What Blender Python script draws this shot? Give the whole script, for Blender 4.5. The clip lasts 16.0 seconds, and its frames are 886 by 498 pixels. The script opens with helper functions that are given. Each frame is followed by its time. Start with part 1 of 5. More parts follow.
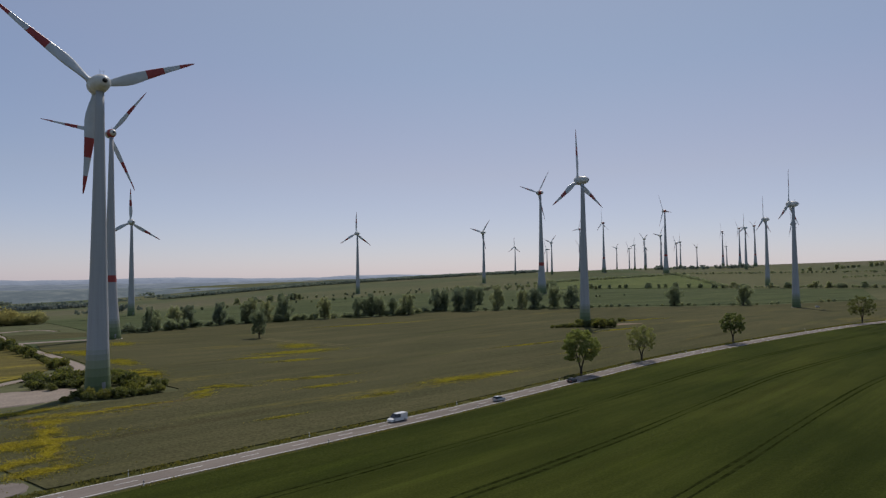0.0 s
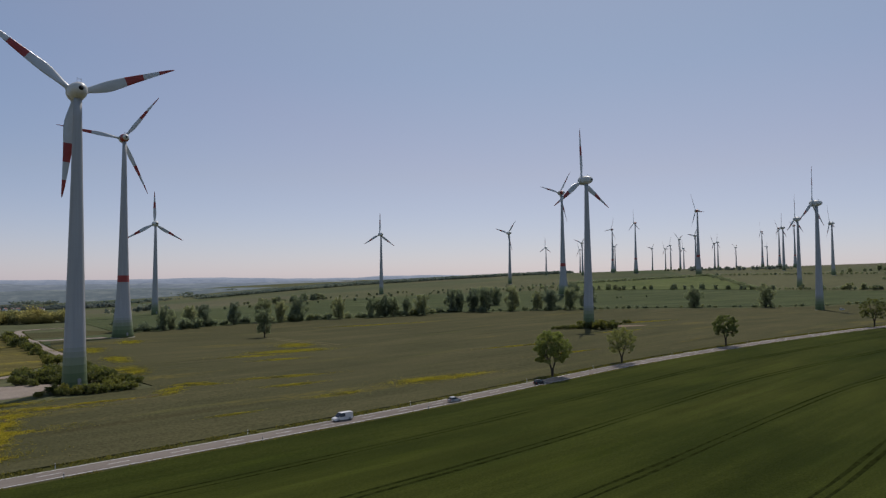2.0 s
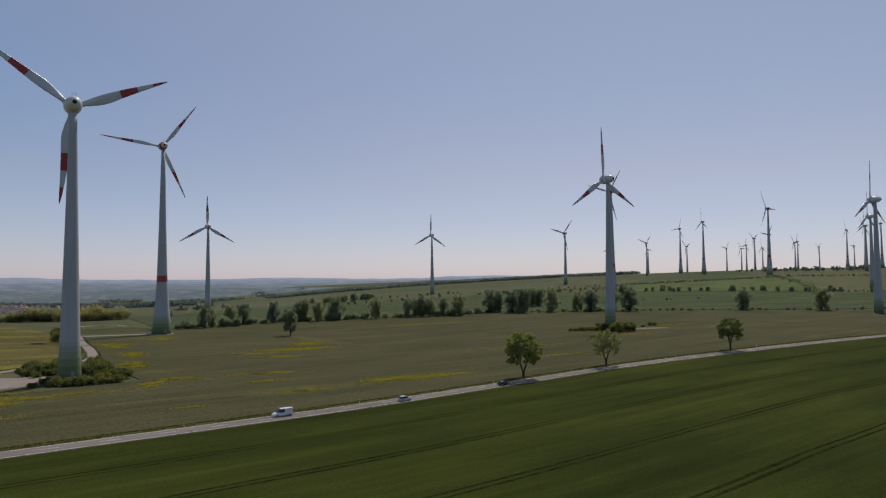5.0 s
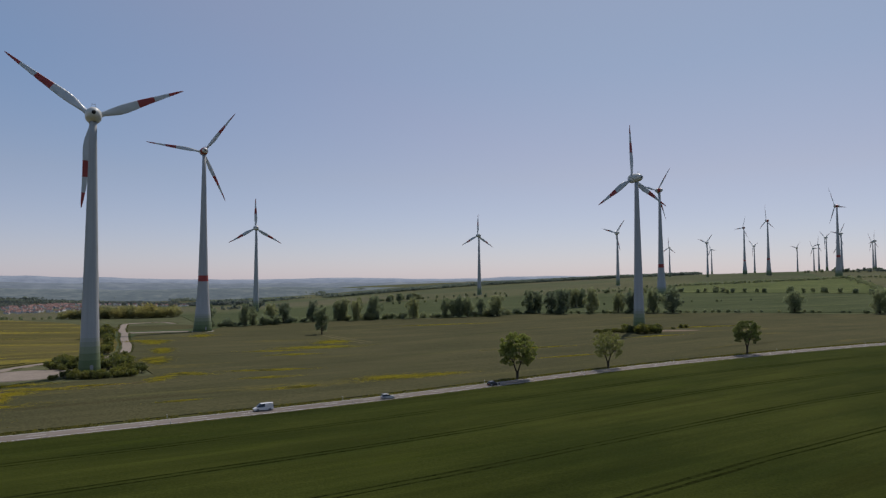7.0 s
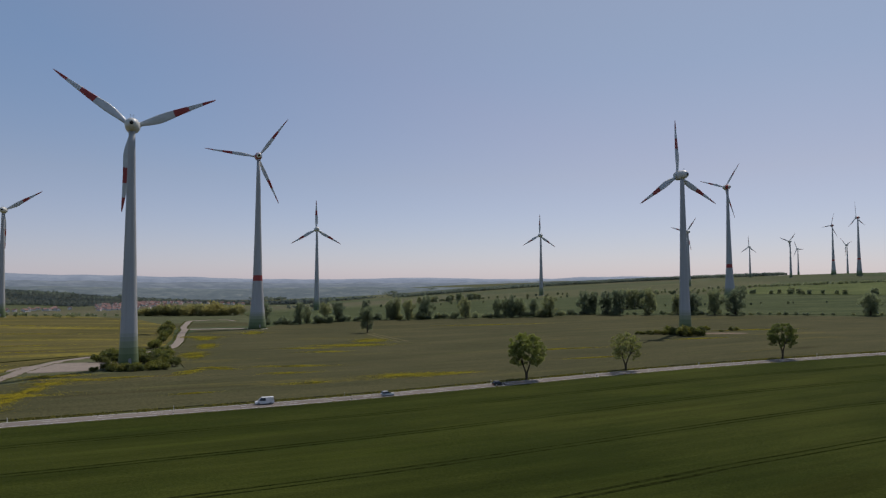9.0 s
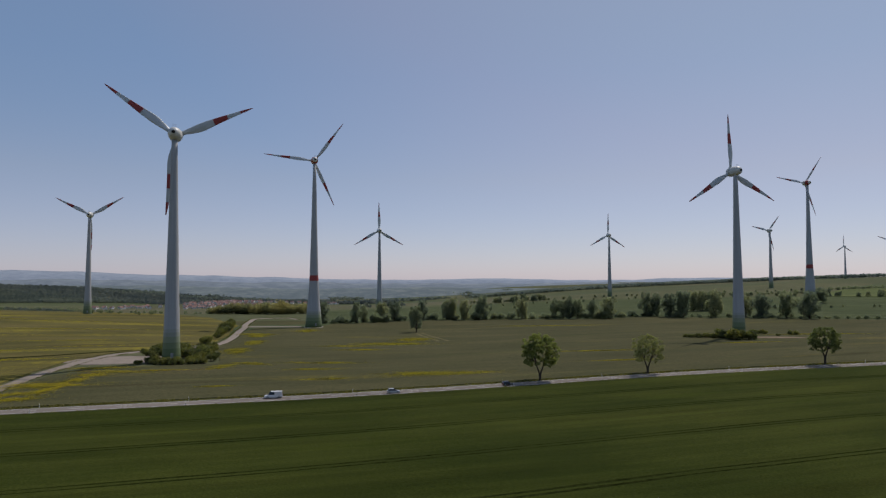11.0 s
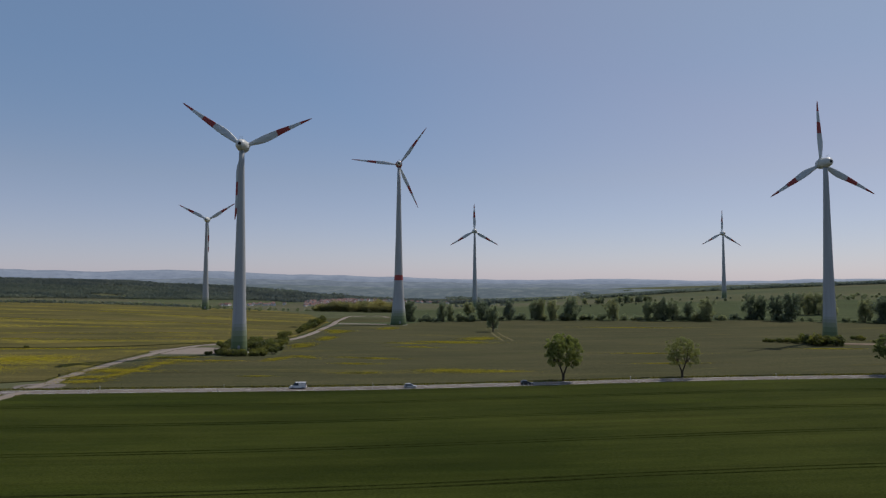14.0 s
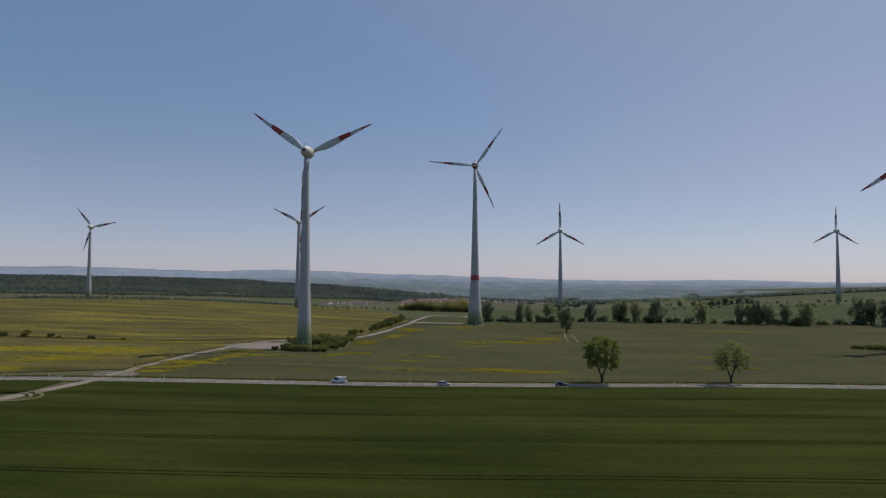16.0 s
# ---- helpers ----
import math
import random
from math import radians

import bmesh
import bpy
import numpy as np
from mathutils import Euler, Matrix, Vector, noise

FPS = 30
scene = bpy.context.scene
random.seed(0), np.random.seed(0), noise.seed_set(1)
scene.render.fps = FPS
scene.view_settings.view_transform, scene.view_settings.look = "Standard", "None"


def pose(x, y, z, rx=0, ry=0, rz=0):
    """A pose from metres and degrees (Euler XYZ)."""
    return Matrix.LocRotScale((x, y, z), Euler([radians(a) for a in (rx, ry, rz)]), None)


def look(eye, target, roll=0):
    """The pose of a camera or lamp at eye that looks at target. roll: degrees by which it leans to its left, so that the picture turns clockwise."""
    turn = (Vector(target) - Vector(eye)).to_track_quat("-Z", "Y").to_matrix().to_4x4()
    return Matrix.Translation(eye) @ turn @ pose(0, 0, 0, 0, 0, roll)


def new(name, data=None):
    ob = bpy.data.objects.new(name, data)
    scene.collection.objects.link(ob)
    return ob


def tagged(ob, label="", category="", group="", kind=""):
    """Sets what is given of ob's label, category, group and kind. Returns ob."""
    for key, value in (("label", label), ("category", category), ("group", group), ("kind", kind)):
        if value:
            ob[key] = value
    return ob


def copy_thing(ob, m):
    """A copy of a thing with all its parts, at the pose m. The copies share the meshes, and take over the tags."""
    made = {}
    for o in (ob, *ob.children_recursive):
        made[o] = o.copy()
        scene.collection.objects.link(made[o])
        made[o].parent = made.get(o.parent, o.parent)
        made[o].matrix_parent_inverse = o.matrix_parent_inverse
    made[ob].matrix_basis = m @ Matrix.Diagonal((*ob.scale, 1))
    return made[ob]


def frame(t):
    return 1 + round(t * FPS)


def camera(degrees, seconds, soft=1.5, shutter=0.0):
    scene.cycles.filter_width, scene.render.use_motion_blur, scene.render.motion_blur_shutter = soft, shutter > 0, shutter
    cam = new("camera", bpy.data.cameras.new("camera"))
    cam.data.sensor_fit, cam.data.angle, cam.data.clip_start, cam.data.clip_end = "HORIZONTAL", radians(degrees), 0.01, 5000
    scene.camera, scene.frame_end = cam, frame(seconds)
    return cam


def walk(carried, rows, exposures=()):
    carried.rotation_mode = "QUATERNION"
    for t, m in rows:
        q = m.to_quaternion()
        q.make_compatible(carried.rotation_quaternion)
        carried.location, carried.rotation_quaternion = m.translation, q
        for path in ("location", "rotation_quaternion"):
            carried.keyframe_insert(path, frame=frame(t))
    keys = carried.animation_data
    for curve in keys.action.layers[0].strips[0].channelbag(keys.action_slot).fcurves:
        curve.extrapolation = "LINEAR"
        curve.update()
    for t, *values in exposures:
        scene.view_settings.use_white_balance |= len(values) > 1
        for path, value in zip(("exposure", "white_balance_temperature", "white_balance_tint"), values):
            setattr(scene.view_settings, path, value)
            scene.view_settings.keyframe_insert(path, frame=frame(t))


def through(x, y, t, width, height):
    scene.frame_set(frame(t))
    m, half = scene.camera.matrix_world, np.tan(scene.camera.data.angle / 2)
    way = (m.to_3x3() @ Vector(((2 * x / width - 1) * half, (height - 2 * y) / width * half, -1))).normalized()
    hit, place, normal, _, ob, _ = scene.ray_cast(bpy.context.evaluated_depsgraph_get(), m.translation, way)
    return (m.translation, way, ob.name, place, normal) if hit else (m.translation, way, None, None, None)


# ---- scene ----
cam = camera(69.2, 16.0, soft=1.3)
PATH = [
    (0, (3.228, 8.495, 35.956), (3.189, 10.494, 36.031), -0.7),
    (0.5, (9.136, 8.489, 35.926), (9.074, 10.486, 36.001), -0.7),
    (1, (15.056, 8.49, 35.895), (14.964, 10.486, 35.971), -0.7),
    (1.5, (20.994, 8.533, 35.863), (20.872, 10.528, 35.94), -0.7),
    (2, (26.94, 8.619, 35.824), (26.785, 10.612, 35.902), -0.6),
    (2.5, (32.882, 8.776, 35.786), (32.693, 10.765, 35.864), -0.6),
    (3, (38.829, 9.031, 35.749), (38.604, 11.017, 35.828), -0.6),
    (3.5, (44.778, 9.393, 35.715), (44.517, 11.375, 35.795), -0.6),
    (4, (50.706, 9.895, 35.697), (50.408, 11.871, 35.777), -0.6),
    (6.5, (80.256, 13.215, 35.524), (79.746, 15.147, 35.608), -0.4),
    (7, (86.117, 14.105, 35.496), (85.556, 16.023, 35.58), -0.4),
    (7.5, (91.927, 15.189, 35.446), (91.312, 17.09, 35.531), -0.4),
    (8, (97.633, 16.481, 35.388), (96.962, 18.363, 35.474), -0.4),
    (8.5, (103.235, 17.99, 35.329), (102.508, 19.851, 35.415), -0.4),
    (9, (108.764, 19.76, 35.268), (107.983, 21.6, 35.354), -0.3),
    (11.5, (135.933, 30.376, 34.823), (134.878, 32.072, 34.913), -0.2),
    (12, (141.354, 32.616, 34.794), (140.246, 34.279, 34.884), -0.2),
    (12.5, (146.723, 34.998, 34.777), (145.563, 36.624, 34.866), -0.1),
    (13, (151.955, 37.599, 34.753), (150.744, 39.188, 34.843), -0.0),
    (13.5, (157.063, 40.433, 34.729), (155.801, 41.983, 34.82), -0.1),
    (14, (162.042, 43.49, 34.705), (160.731, 44.998, 34.795), 0.0),
    (14.5, (166.889, 46.728, 34.681), (165.53, 48.192, 34.771), 0.0),
    (15, (171.571, 50.133, 34.677), (170.158, 51.546, 34.767), 0.0),
    (15.5, (176.09, 53.68, 34.673), (174.618, 55.031, 34.763), 0.1),
    (16, (180.529, 57.309, 34.667), (178.995, 58.589, 34.757), 0.2),
]
walk(cam, [(t, look(eye, target, roll)) for t, eye, target, roll in PATH], [(0, 0.05, 6750, 14), (9, 0.05, 6700, 14), (16, -0.02, 6550, 12)])

# ---- world and sun ----
SUN_AZ, SUN_EL = radians(9), radians(54)
SKY_TURN = [(0.2, (0.74, 0.92, 1.0)), (0.504, (0.83, 0.96, 1.02)), (0.70, (1.08, 1.03, 1.0)), (0.80, (1.13, 1.09, 1.01)), (1.0, (1.22, 1.16, 1.04))]
SKY_LOW = [(0.0, (1.05, 1.07, 1.15)), (0.15, (1.10, 1.03, 0.97)), (0.3, (1.0, 1.0, 1.0))]
world = bpy.data.worlds.new("sky")
scene.world = world
world.use_nodes = True
wn = world.node_tree.nodes
sky = wn.new("ShaderNodeTexSky")
sky.sky_type, sky.sun_disc = "NISHITA", False
sky.sun_elevation, sky.sun_rotation = SUN_EL, SUN_AZ
sky.altitude, sky.air_density, sky.dust_density, sky.ozone_density = 300, 1.0, 0.35, 4.0
veil = wn.new("ShaderNodeMix")  # thin summer haze over the whole sky
veil.data_type = "RGBA"
veil.inputs[0].default_value = 0.54
height = wn.new("ShaderNodeSeparateXYZ")
world.node_tree.links.new(wn.new("ShaderNodeTexCoord").outputs["Generated"], height.inputs[0])
tint = wn.new("ShaderNodeMix")  # warm milky air low down, clear blue above
tint.data_type = "RGBA"
tint.inputs[6].default_value = (2.95, 2.66, 3.9, 1)
tint.inputs[7].default_value = (2.3, 2.71, 3.7, 1)
rise = wn.new("ShaderNodeMapRange")
rise.interpolation_type = "SMOOTHSTEP"
rise.inputs["From Min"].default_value, rise.inputs["From Max"].default_value = -0.02, 0.36
world.node_tree.links.new(height.outputs["Z"], rise.inputs["Value"])
world.node_tree.links.new(rise.outputs["Result"], tint.inputs[0])
world.node_tree.links.new(tint.outputs[2], veil.inputs[7])
wn["Background"].inputs["Strength"].default_value = 0.1
world.node_tree.links.new(sky.outputs["Color"], veil.inputs[6])
toward = wn.new("ShaderNodeVectorMath")  # the haze is whiter towards the sun, the sky deeper blue away from it
toward.operation = "DOT_PRODUCT"
toward.inputs[1].default_value = (math.sin(SUN_AZ) * math.cos(SUN_EL), math.cos(SUN_AZ) * math.cos(SUN_EL), math.sin(SUN_EL))
world.node_tree.links.new(height.inputs[0].links[0].from_socket, toward.inputs[0])
glare = wn.new("ShaderNodeValToRGB")
while len(glare.color_ramp.elements) < 5:
    glare.color_ramp.elements.new(0.5)
for e, (p, c) in zip(glare.color_ramp.elements, SKY_TURN):
    e.position, e.color = p, (*c, 1)
world.node_tree.links.new(toward.outputs["Value"], glare.inputs[0])
clear = wn.new("ShaderNodeMapRange")  # the turn of colour fades into the even haze at the horizon
clear.interpolation_type = "SMOOTHSTEP"
clear.inputs["From Min"].default_value, clear.inputs["From Max"].default_value = -0.02, 0.26
world.node_tree.links.new(height.outputs["Z"], clear.inputs["Value"])
low = wn.new("ShaderNodeValToRGB")
low.color_ramp.elements.new(0.5)
for e, (p, c) in zip(low.color_ramp.elements, SKY_LOW):
    e.position, e.color = p, (*c, 1)
world.node_tree.links.new(height.outputs["Z"], low.inputs[0])
last = veil.outputs[2]
for src, amount in ((glare, clear), (low, None)):
    shade = wn.new("ShaderNodeMix")
    shade.data_type, shade.blend_type = "RGBA", "MULTIPLY"
    shade.inputs[0].default_value = 1.0
    if amount:
        world.node_tree.links.new(amount.outputs["Result"], shade.inputs[0])
    world.node_tree.links.new(last, shade.inputs[6])
    world.node_tree.links.new(src.outputs[0], shade.inputs[7])
    last = shade.outputs[2]
world.node_tree.links.new(last, wn["Background"].inputs["Color"])
sun_data = bpy.data.lights.new("sun", "SUN")
sun_data.energy, sun_data.angle, sun_data.color = 2.9, radians(0.5), (1.0, 0.95, 0.87)
sun = new("sun", sun_data)
sun_dir = Vector((math.sin(SUN_AZ) * math.cos(SUN_EL), math.cos(SUN_AZ) * math.cos(SUN_EL), math.sin(SUN_EL)))
sun.matrix_world = look(sun_dir * 300 + Vector((0, 200, 0)), (0, 200, 0))


# ---- materials ----
def material(name, rough=0.8, metal=0.0, spec=0.3):
    m = bpy.data.materials.new(name)
    m.use_nodes = True
    b = m.node_tree.nodes["Principled BSDF"]
    b.inputs["Roughness"].default_value = rough
    b.inputs["Metallic"].default_value = metal
    b.inputs["Specular IOR Level"].default_value = spec
    return m, m.node_tree.nodes, m.node_tree.links, b


def ramp(n, l, src, stops):
    r = n.new("ShaderNodeValToRGB")
    while len(r.color_ramp.elements) < len(stops):
        r.color_ramp.elements.new(0.5)
    for e, (p, c) in zip(r.color_ramp.elements, stops):
        e.position, e.color = p, (*c, 1)
    l.new(src, r.inputs[0])
    return r.outputs[0]


def grain(n, l, scale, detail=4.0, stretch=(1, 1, 1), turn=0.0, rough=0.55, move=(0, 0, 0)):
    tc = n.new("ShaderNodeTexCoord")
    mp = n.new("ShaderNodeMapping")
    mp.vector_type = "TEXTURE"
    mp.inputs["Scale"].default_value = tuple(1 / v for v in stretch)
    mp.inputs["Rotation"].default_value = (0, 0, turn)
    mp.inputs["Location"].default_value = move
    t = n.new("ShaderNodeTexNoise")
    t.inputs["Scale"].default_value, t.inputs["Detail"].default_value = scale, detail
    t.inputs["Roughness"].default_value = rough
    l.new(tc.outputs["Object"], mp.inputs["Vector"])
    l.new(mp.outputs["Vector"], t.inputs["Vector"])
    return t.outputs[0]


def mix(n, l, a, b, fac, kind="MIX"):
    m = n.new("ShaderNodeMix")
    m.data_type, m.blend_type = "RGBA", kind
    for i, v in ((0, fac), (6, a), (7, b)):
        if isinstance(v, (int, float)):
            m.inputs[i].default_value = v
        elif isinstance(v, tuple):
            m.inputs[i].default_value = (*v, 1)
        else:
            l.new(v, m.inputs[i])
    return m.outputs[2]


def bump(n, l, b, src, strength, dist):
    u = n.new("ShaderNodeBump")
    u.inputs["Strength"].default_value, u.inputs["Distance"].default_value = strength, dist
    l.new(src, u.inputs["Height"])
    l.new(u.outputs[0], b.inputs["Normal"])


def plain(name, c, rough=0.6, metal=0.0, scale=3.0, vary=0.12, spec=0.3):
    """Painted or simple surface: a colour with two scales of faint soiling."""
    m, n, l, b = material(name, rough, metal, spec)
    lo, hi = tuple(v * (1 - vary) for v in c), tuple(min(1, v * (1 + vary)) for v in c)
    a = ramp(n, l, grain(n, l, scale, 5), [(0.3, lo), (0.7, hi)])
    d = ramp(n, l, grain(n, l, scale * 0.13, 3), [(0.35, (0.86, 0.86, 0.85)), (0.65, (1, 1, 1))])
    l.new(mix(n, l, a, d, 1.0, "MULTIPLY"), b.inputs["Base Color"])
    return m


def crop(name, low, high, flower=None, amount=(0.6, 0.7), row_turn=0.0, stripe=0.3, fine=1.6, broad=0.16):
    """A sown field: drill rows, broad patches, fine mottling, and flowers where a weed or leftover crop blooms."""
    m, n, l, b = material(name, 1.0, 0.0, 0.02)
    base = ramp(n, l, grain(n, l, 0.012, 5), [(0.3, low), (0.7, high)])
    rows = ramp(n, l, grain(n, l, 0.35, 3, (0.03, 1, 1), row_turn), [(0.3, (1 - stripe,) * 3), (0.7, (1 + stripe * 0.4,) * 3)])
    mott = ramp(n, l, grain(n, l, fine, 4, rough=0.7), [(0.25, (0.5, 0.52, 0.5)), (0.75, (1.42, 1.4, 1.35))])
    wide = ramp(n, l, grain(n, l, 0.06, 3, (0.25, 1, 1), row_turn), [(0.35, (1 - broad * 1.3, 1 - broad, 1 - broad * 1.3)), (0.65, (1 + broad, 1 + broad * 0.85, 1 + broad * 0.5))])
    c = mix(n, l, base, rows, 1.0, "MULTIPLY")
    c = mix(n, l, c, mott, 1.0, "MULTIPLY")
    c = mix(n, l, c, wide, 1.0, "MULTIPLY")
    scars = ramp(n, l, grain(n, l, 0.055, 4, (0.16, 1, 1), row_turn, move=(9, 40, 0)), [(0.60, (1, 1, 1)), (0.70, (0.80, 0.78, 0.75))])
    c = mix(n, l, c, scars, 1.0, "MULTIPLY")
    pale = ramp(n, l, grain(n, l, 0.10, 4, (0.14, 1, 1), row_turn, move=(70, 5, 0)), [(0.60, (1, 1, 1)), (0.72, (1.16, 1.2, 0.98))])
    c = mix(n, l, c, pale, 1.0, "MULTIPLY")
    if flower:
        f1 = ramp(n, l, grain(n, l, 0.02, 4, (0.35, 1.6, 1), row_turn, move=(30, 12, 0)), [(amount[0], (0, 0, 0)), (amount[1], (1, 1, 1))])
        f2 = ramp(n, l, grain(n, l, 0.9, 3, (0.3, 1, 1), row_turn), [(0.42, (0, 0, 0)), (0.62, (1, 1, 1))])
        c = mix(n, l, c, flower, mix(n, l, f1, f2, 1.0, "MULTIPLY"))
    l.new(c, b.inputs["Base Color"])
    bump(n, l, b, grain(n, l, 2.6, 4, (0.4, 1, 1), row_turn, rough=0.7), 0.5, 0.3)
    return m


def leafy(name, dark, light, through=0.35, gloss=0.2, glow=(1.25, 1.3, 0.6)):
    m, n, l, b = material(name, 0.7, 0.0, gloss)
    geo = n.new("ShaderNodeNewGeometry")
    c = ramp(n, l, geo.outputs["Random Per Island"], [(0.0, dark), (1.0, light)])
    info = n.new("ShaderNodeObjectInfo")
    v = ramp(n, l, info.outputs["Random"], [(0.0, (0.68, 0.72, 0.78)), (0.5, (0.95, 0.95, 0.9)), (1.0, (1.28, 1.15, 0.95))])
    c = mix(n, l, c, v, 1.0, "MULTIPLY")
    l.new(c, b.inputs["Base Color"])
    t = n.new("ShaderNodeBsdfTranslucent")
    l.new(mix(n, l, c, glow, 1.0, "MULTIPLY"), t.inputs["Color"])
    ms = n.new("ShaderNodeMixShader")
    ms.inputs[0].default_value = through
    l.new(b.outputs[0], ms.inputs[1])
    l.new(t.outputs[0], ms.inputs[2])
    l.new(ms.outputs[0], n["Material Output"].inputs["Surface"])
    return m


def canopy(name, dark, light, through):
    """Closed woodland: crowns that differ from one another, in broad stands of lighter and darker kinds."""
    m, n, l, b = material(name, 1.0, 0.0, 0.0)
    geo = n.new("ShaderNodeNewGeometry")
    c = ramp(n, l, geo.outputs["Random Per Island"], [(0.0, dark), (0.75, tuple((p + q) / 2 for p, q in zip(dark, light))), (1.0, light)])
    stand = ramp(n, l, grain(n, l, 0.006, 4, (1, 1, 0.01)), [(0.35, (0.74, 0.78, 0.82)), (0.65, (1.18, 1.14, 1.04))])
    c = mix(n, l, c, stand, 1.0, "MULTIPLY")
    l.new(c, b.inputs["Base Color"])
    t = n.new("ShaderNodeBsdfTranslucent")
    l.new(c, t.inputs["Color"])
    ms = n.new("ShaderNodeMixShader")
    ms.inputs[0].default_value = through
    l.new(b.outputs[0], ms.inputs[1])
    l.new(t.outputs[0], ms.inputs[2])
    l.new(ms.outputs[0], n["Material Output"].inputs["Surface"])
    return m


ROW = radians(44)
M_wheat = crop("young_wheat", (0.030, 0.0395, 0.008), (0.043, 0.0515, 0.011), row_turn=ROW, stripe=0.22, fine=2.6, broad=0.2)
M_rape = crop("faded_rapeseed", (0.068, 0.067, 0.036), (0.084, 0.080, 0.043), (0.2, 0.165, 0.03), (0.60, 0.74), row_turn=ROW, stripe=0.12, fine=1.3, broad=0.12)
M_left = crop("flowering_rapeseed", (0.097, 0.086, 0.035), (0.124, 0.107, 0.043), (0.27, 0.225, 0.03), (0.50, 0.66), row_turn=radians(42), stripe=0.28)
M_dark = crop("dark_cereal", (0.066, 0.083, 0.044), (0.084, 0.099, 0.052), row_turn=radians(20), fine=0.6)
M_bright = crop("bright_meadow", (0.093, 0.114, 0.050), (0.112, 0.132, 0.057), row_turn=radians(35), fine=0.5)
M_verge = crop("rough_verge_grass", (0.060, 0.068, 0.022), (0.095, 0.088, 0.036), (0.2, 0.16, 0.03), (0.6, 0.75), row_turn=ROW, stripe=0.35, fine=2.5)
# dark line colour; on the wheel lines it holds crushed soil and its shade
M_dark_line = plain("dark_crop_line", (0.019, 0.024, 0.007), 1.0, 0, 0.6, 0.5, 0.0)


def ground_material():
    m, n, l, b = material("patchwork_land", 1.0, 0.0, 0.02)
    tc = n.new("ShaderNodeTexCoord")
    mp = n.new("ShaderNodeMapping")
    mp.inputs["Scale"].default_value = (0.0032, 0.0016, 0.0)
    mp.inputs["Rotation"].default_value = (0, 0, radians(33))
    l.new(tc.outputs["Object"], mp.inputs["Vector"])
    v = n.new("ShaderNodeTexVoronoi")
    v.inputs["Scale"].default_value = 1.0
    l.new(mp.outputs["Vector"], v.inputs["Vector"])
    cells = ramp(n, l, v.outputs["Color"], [(0.0, (0.064, 0.082, 0.044)), (0.3, (0.088, 0.096, 0.052)), (0.5, (0.056, 0.080, 0.040)),
                                             (0.7, (0.098, 0.098, 0.062)), (1.0, (0.072, 0.096, 0.044))])
    big = ramp(n, l, grain(n, l, 0.004, 6), [(0.3, (0.93, 0.89, 0.91)), (0.7, (1.32, 1.2, 1.24))])
    small = ramp(n, l, grain(n, l, 0.09, 5, rough=0.7), [(0.3, (0.7, 0.72, 0.7)), (0.7, (1.2, 1.2, 1.15))])
    c = mix(n, l, mix(n, l, cells, big, 1.0, "MULTIPLY"), small, 1.0, "MULTIPLY")
    l.new(c, b.inputs["Base Color"])
    bump(n, l, b, grain(n, l, 0.8, 4), 0.5, 0.3)
    return m


def asphalt_material():
    m, n, l, b = material("worn_asphalt", 0.95, 0.0, 0.12)
    a = ramp(n, l, grain(n, l, 6, 4), [(0.3, (0.140, 0.121, 0.106)), (0.7, (0.198, 0.173, 0.152))])
    s = ramp(n, l, grain(n, l, 0.15, 4, (0.2, 1, 1), ROW), [(0.35, (0.8, 0.8, 0.8)), (0.65, (1.1, 1.1, 1.1))])
    l.new(mix(n, l, a, s, 1.0, "MULTIPLY"), b.inputs["Base Color"])
    bump(n, l, b, grain(n, l, 25, 2), 0.3, 0.02)
    return m


def tower_material():
    """Pale concrete paint with green stepped rings near the ground, faint casting joints and rain streaks."""
    m, n, l, b = material("tower_paint", 0.7, 0.0, 0.2)
    tc = n.new("ShaderNodeTexCoord")
    sep = n.new("ShaderNodeSeparateXYZ")
    l.new(tc.outputs["Object"], sep.inputs[0])
    dv = n.new("ShaderNodeMath")
    dv.operation = "DIVIDE"
    dv.inputs[1].default_value = 20.0
    l.new(sep.outputs["Z"], dv.inputs[0])
    r = n.new("ShaderNodeValToRGB")
    r.color_ramp.interpolation = "CONSTANT"
    stops = [(0.0, (0.10, 0.135, 0.06)), (0.13, (0.13, 0.17, 0.085)), (0.27, (0.175, 0.215, 0.12)), (0.40, (0.24, 0.275, 0.185)),
             (0.52, (0.28, 0.305, 0.25)), (0.61, (0.325, 0.345, 0.315)), (0.68, (0.37, 0.38, 0.385))]
    while len(r.color_ramp.elements) < len(stops):
        r.color_ramp.elements.new(0.5)
    for e, (p, c) in zip(r.color_ramp.elements, stops):
        e.position, e.color = p, (*c, 1)
    l.new(dv.outputs[0], r.inputs[0])
    streak = ramp(n, l, grain(n, l, 1.2, 4, (1, 1, 0.03)), [(0.3, (0.88, 0.88, 0.87)), (0.7, (1.03, 1.03, 1.03))])
    w = n.new("ShaderNodeTexWave")
    w.wave_type, w.bands_direction = "BANDS", "Z"
    w.inputs["Scale"].default_value = 0.082
    l.new(tc.outputs["Object"], w.inputs["Vector"])
    joint = ramp(n, l, w.outputs["Fac"], [(0.0, (0.97, 0.97, 0.97)), (0.02, (1, 1, 1))])
    c = mix(n, l, mix(n, l, r.outputs[0], streak, 1.0, "MULTIPLY"), joint, 1.0, "MULTIPLY")
    l.new(c, b.inputs["Base Color"])
    return m


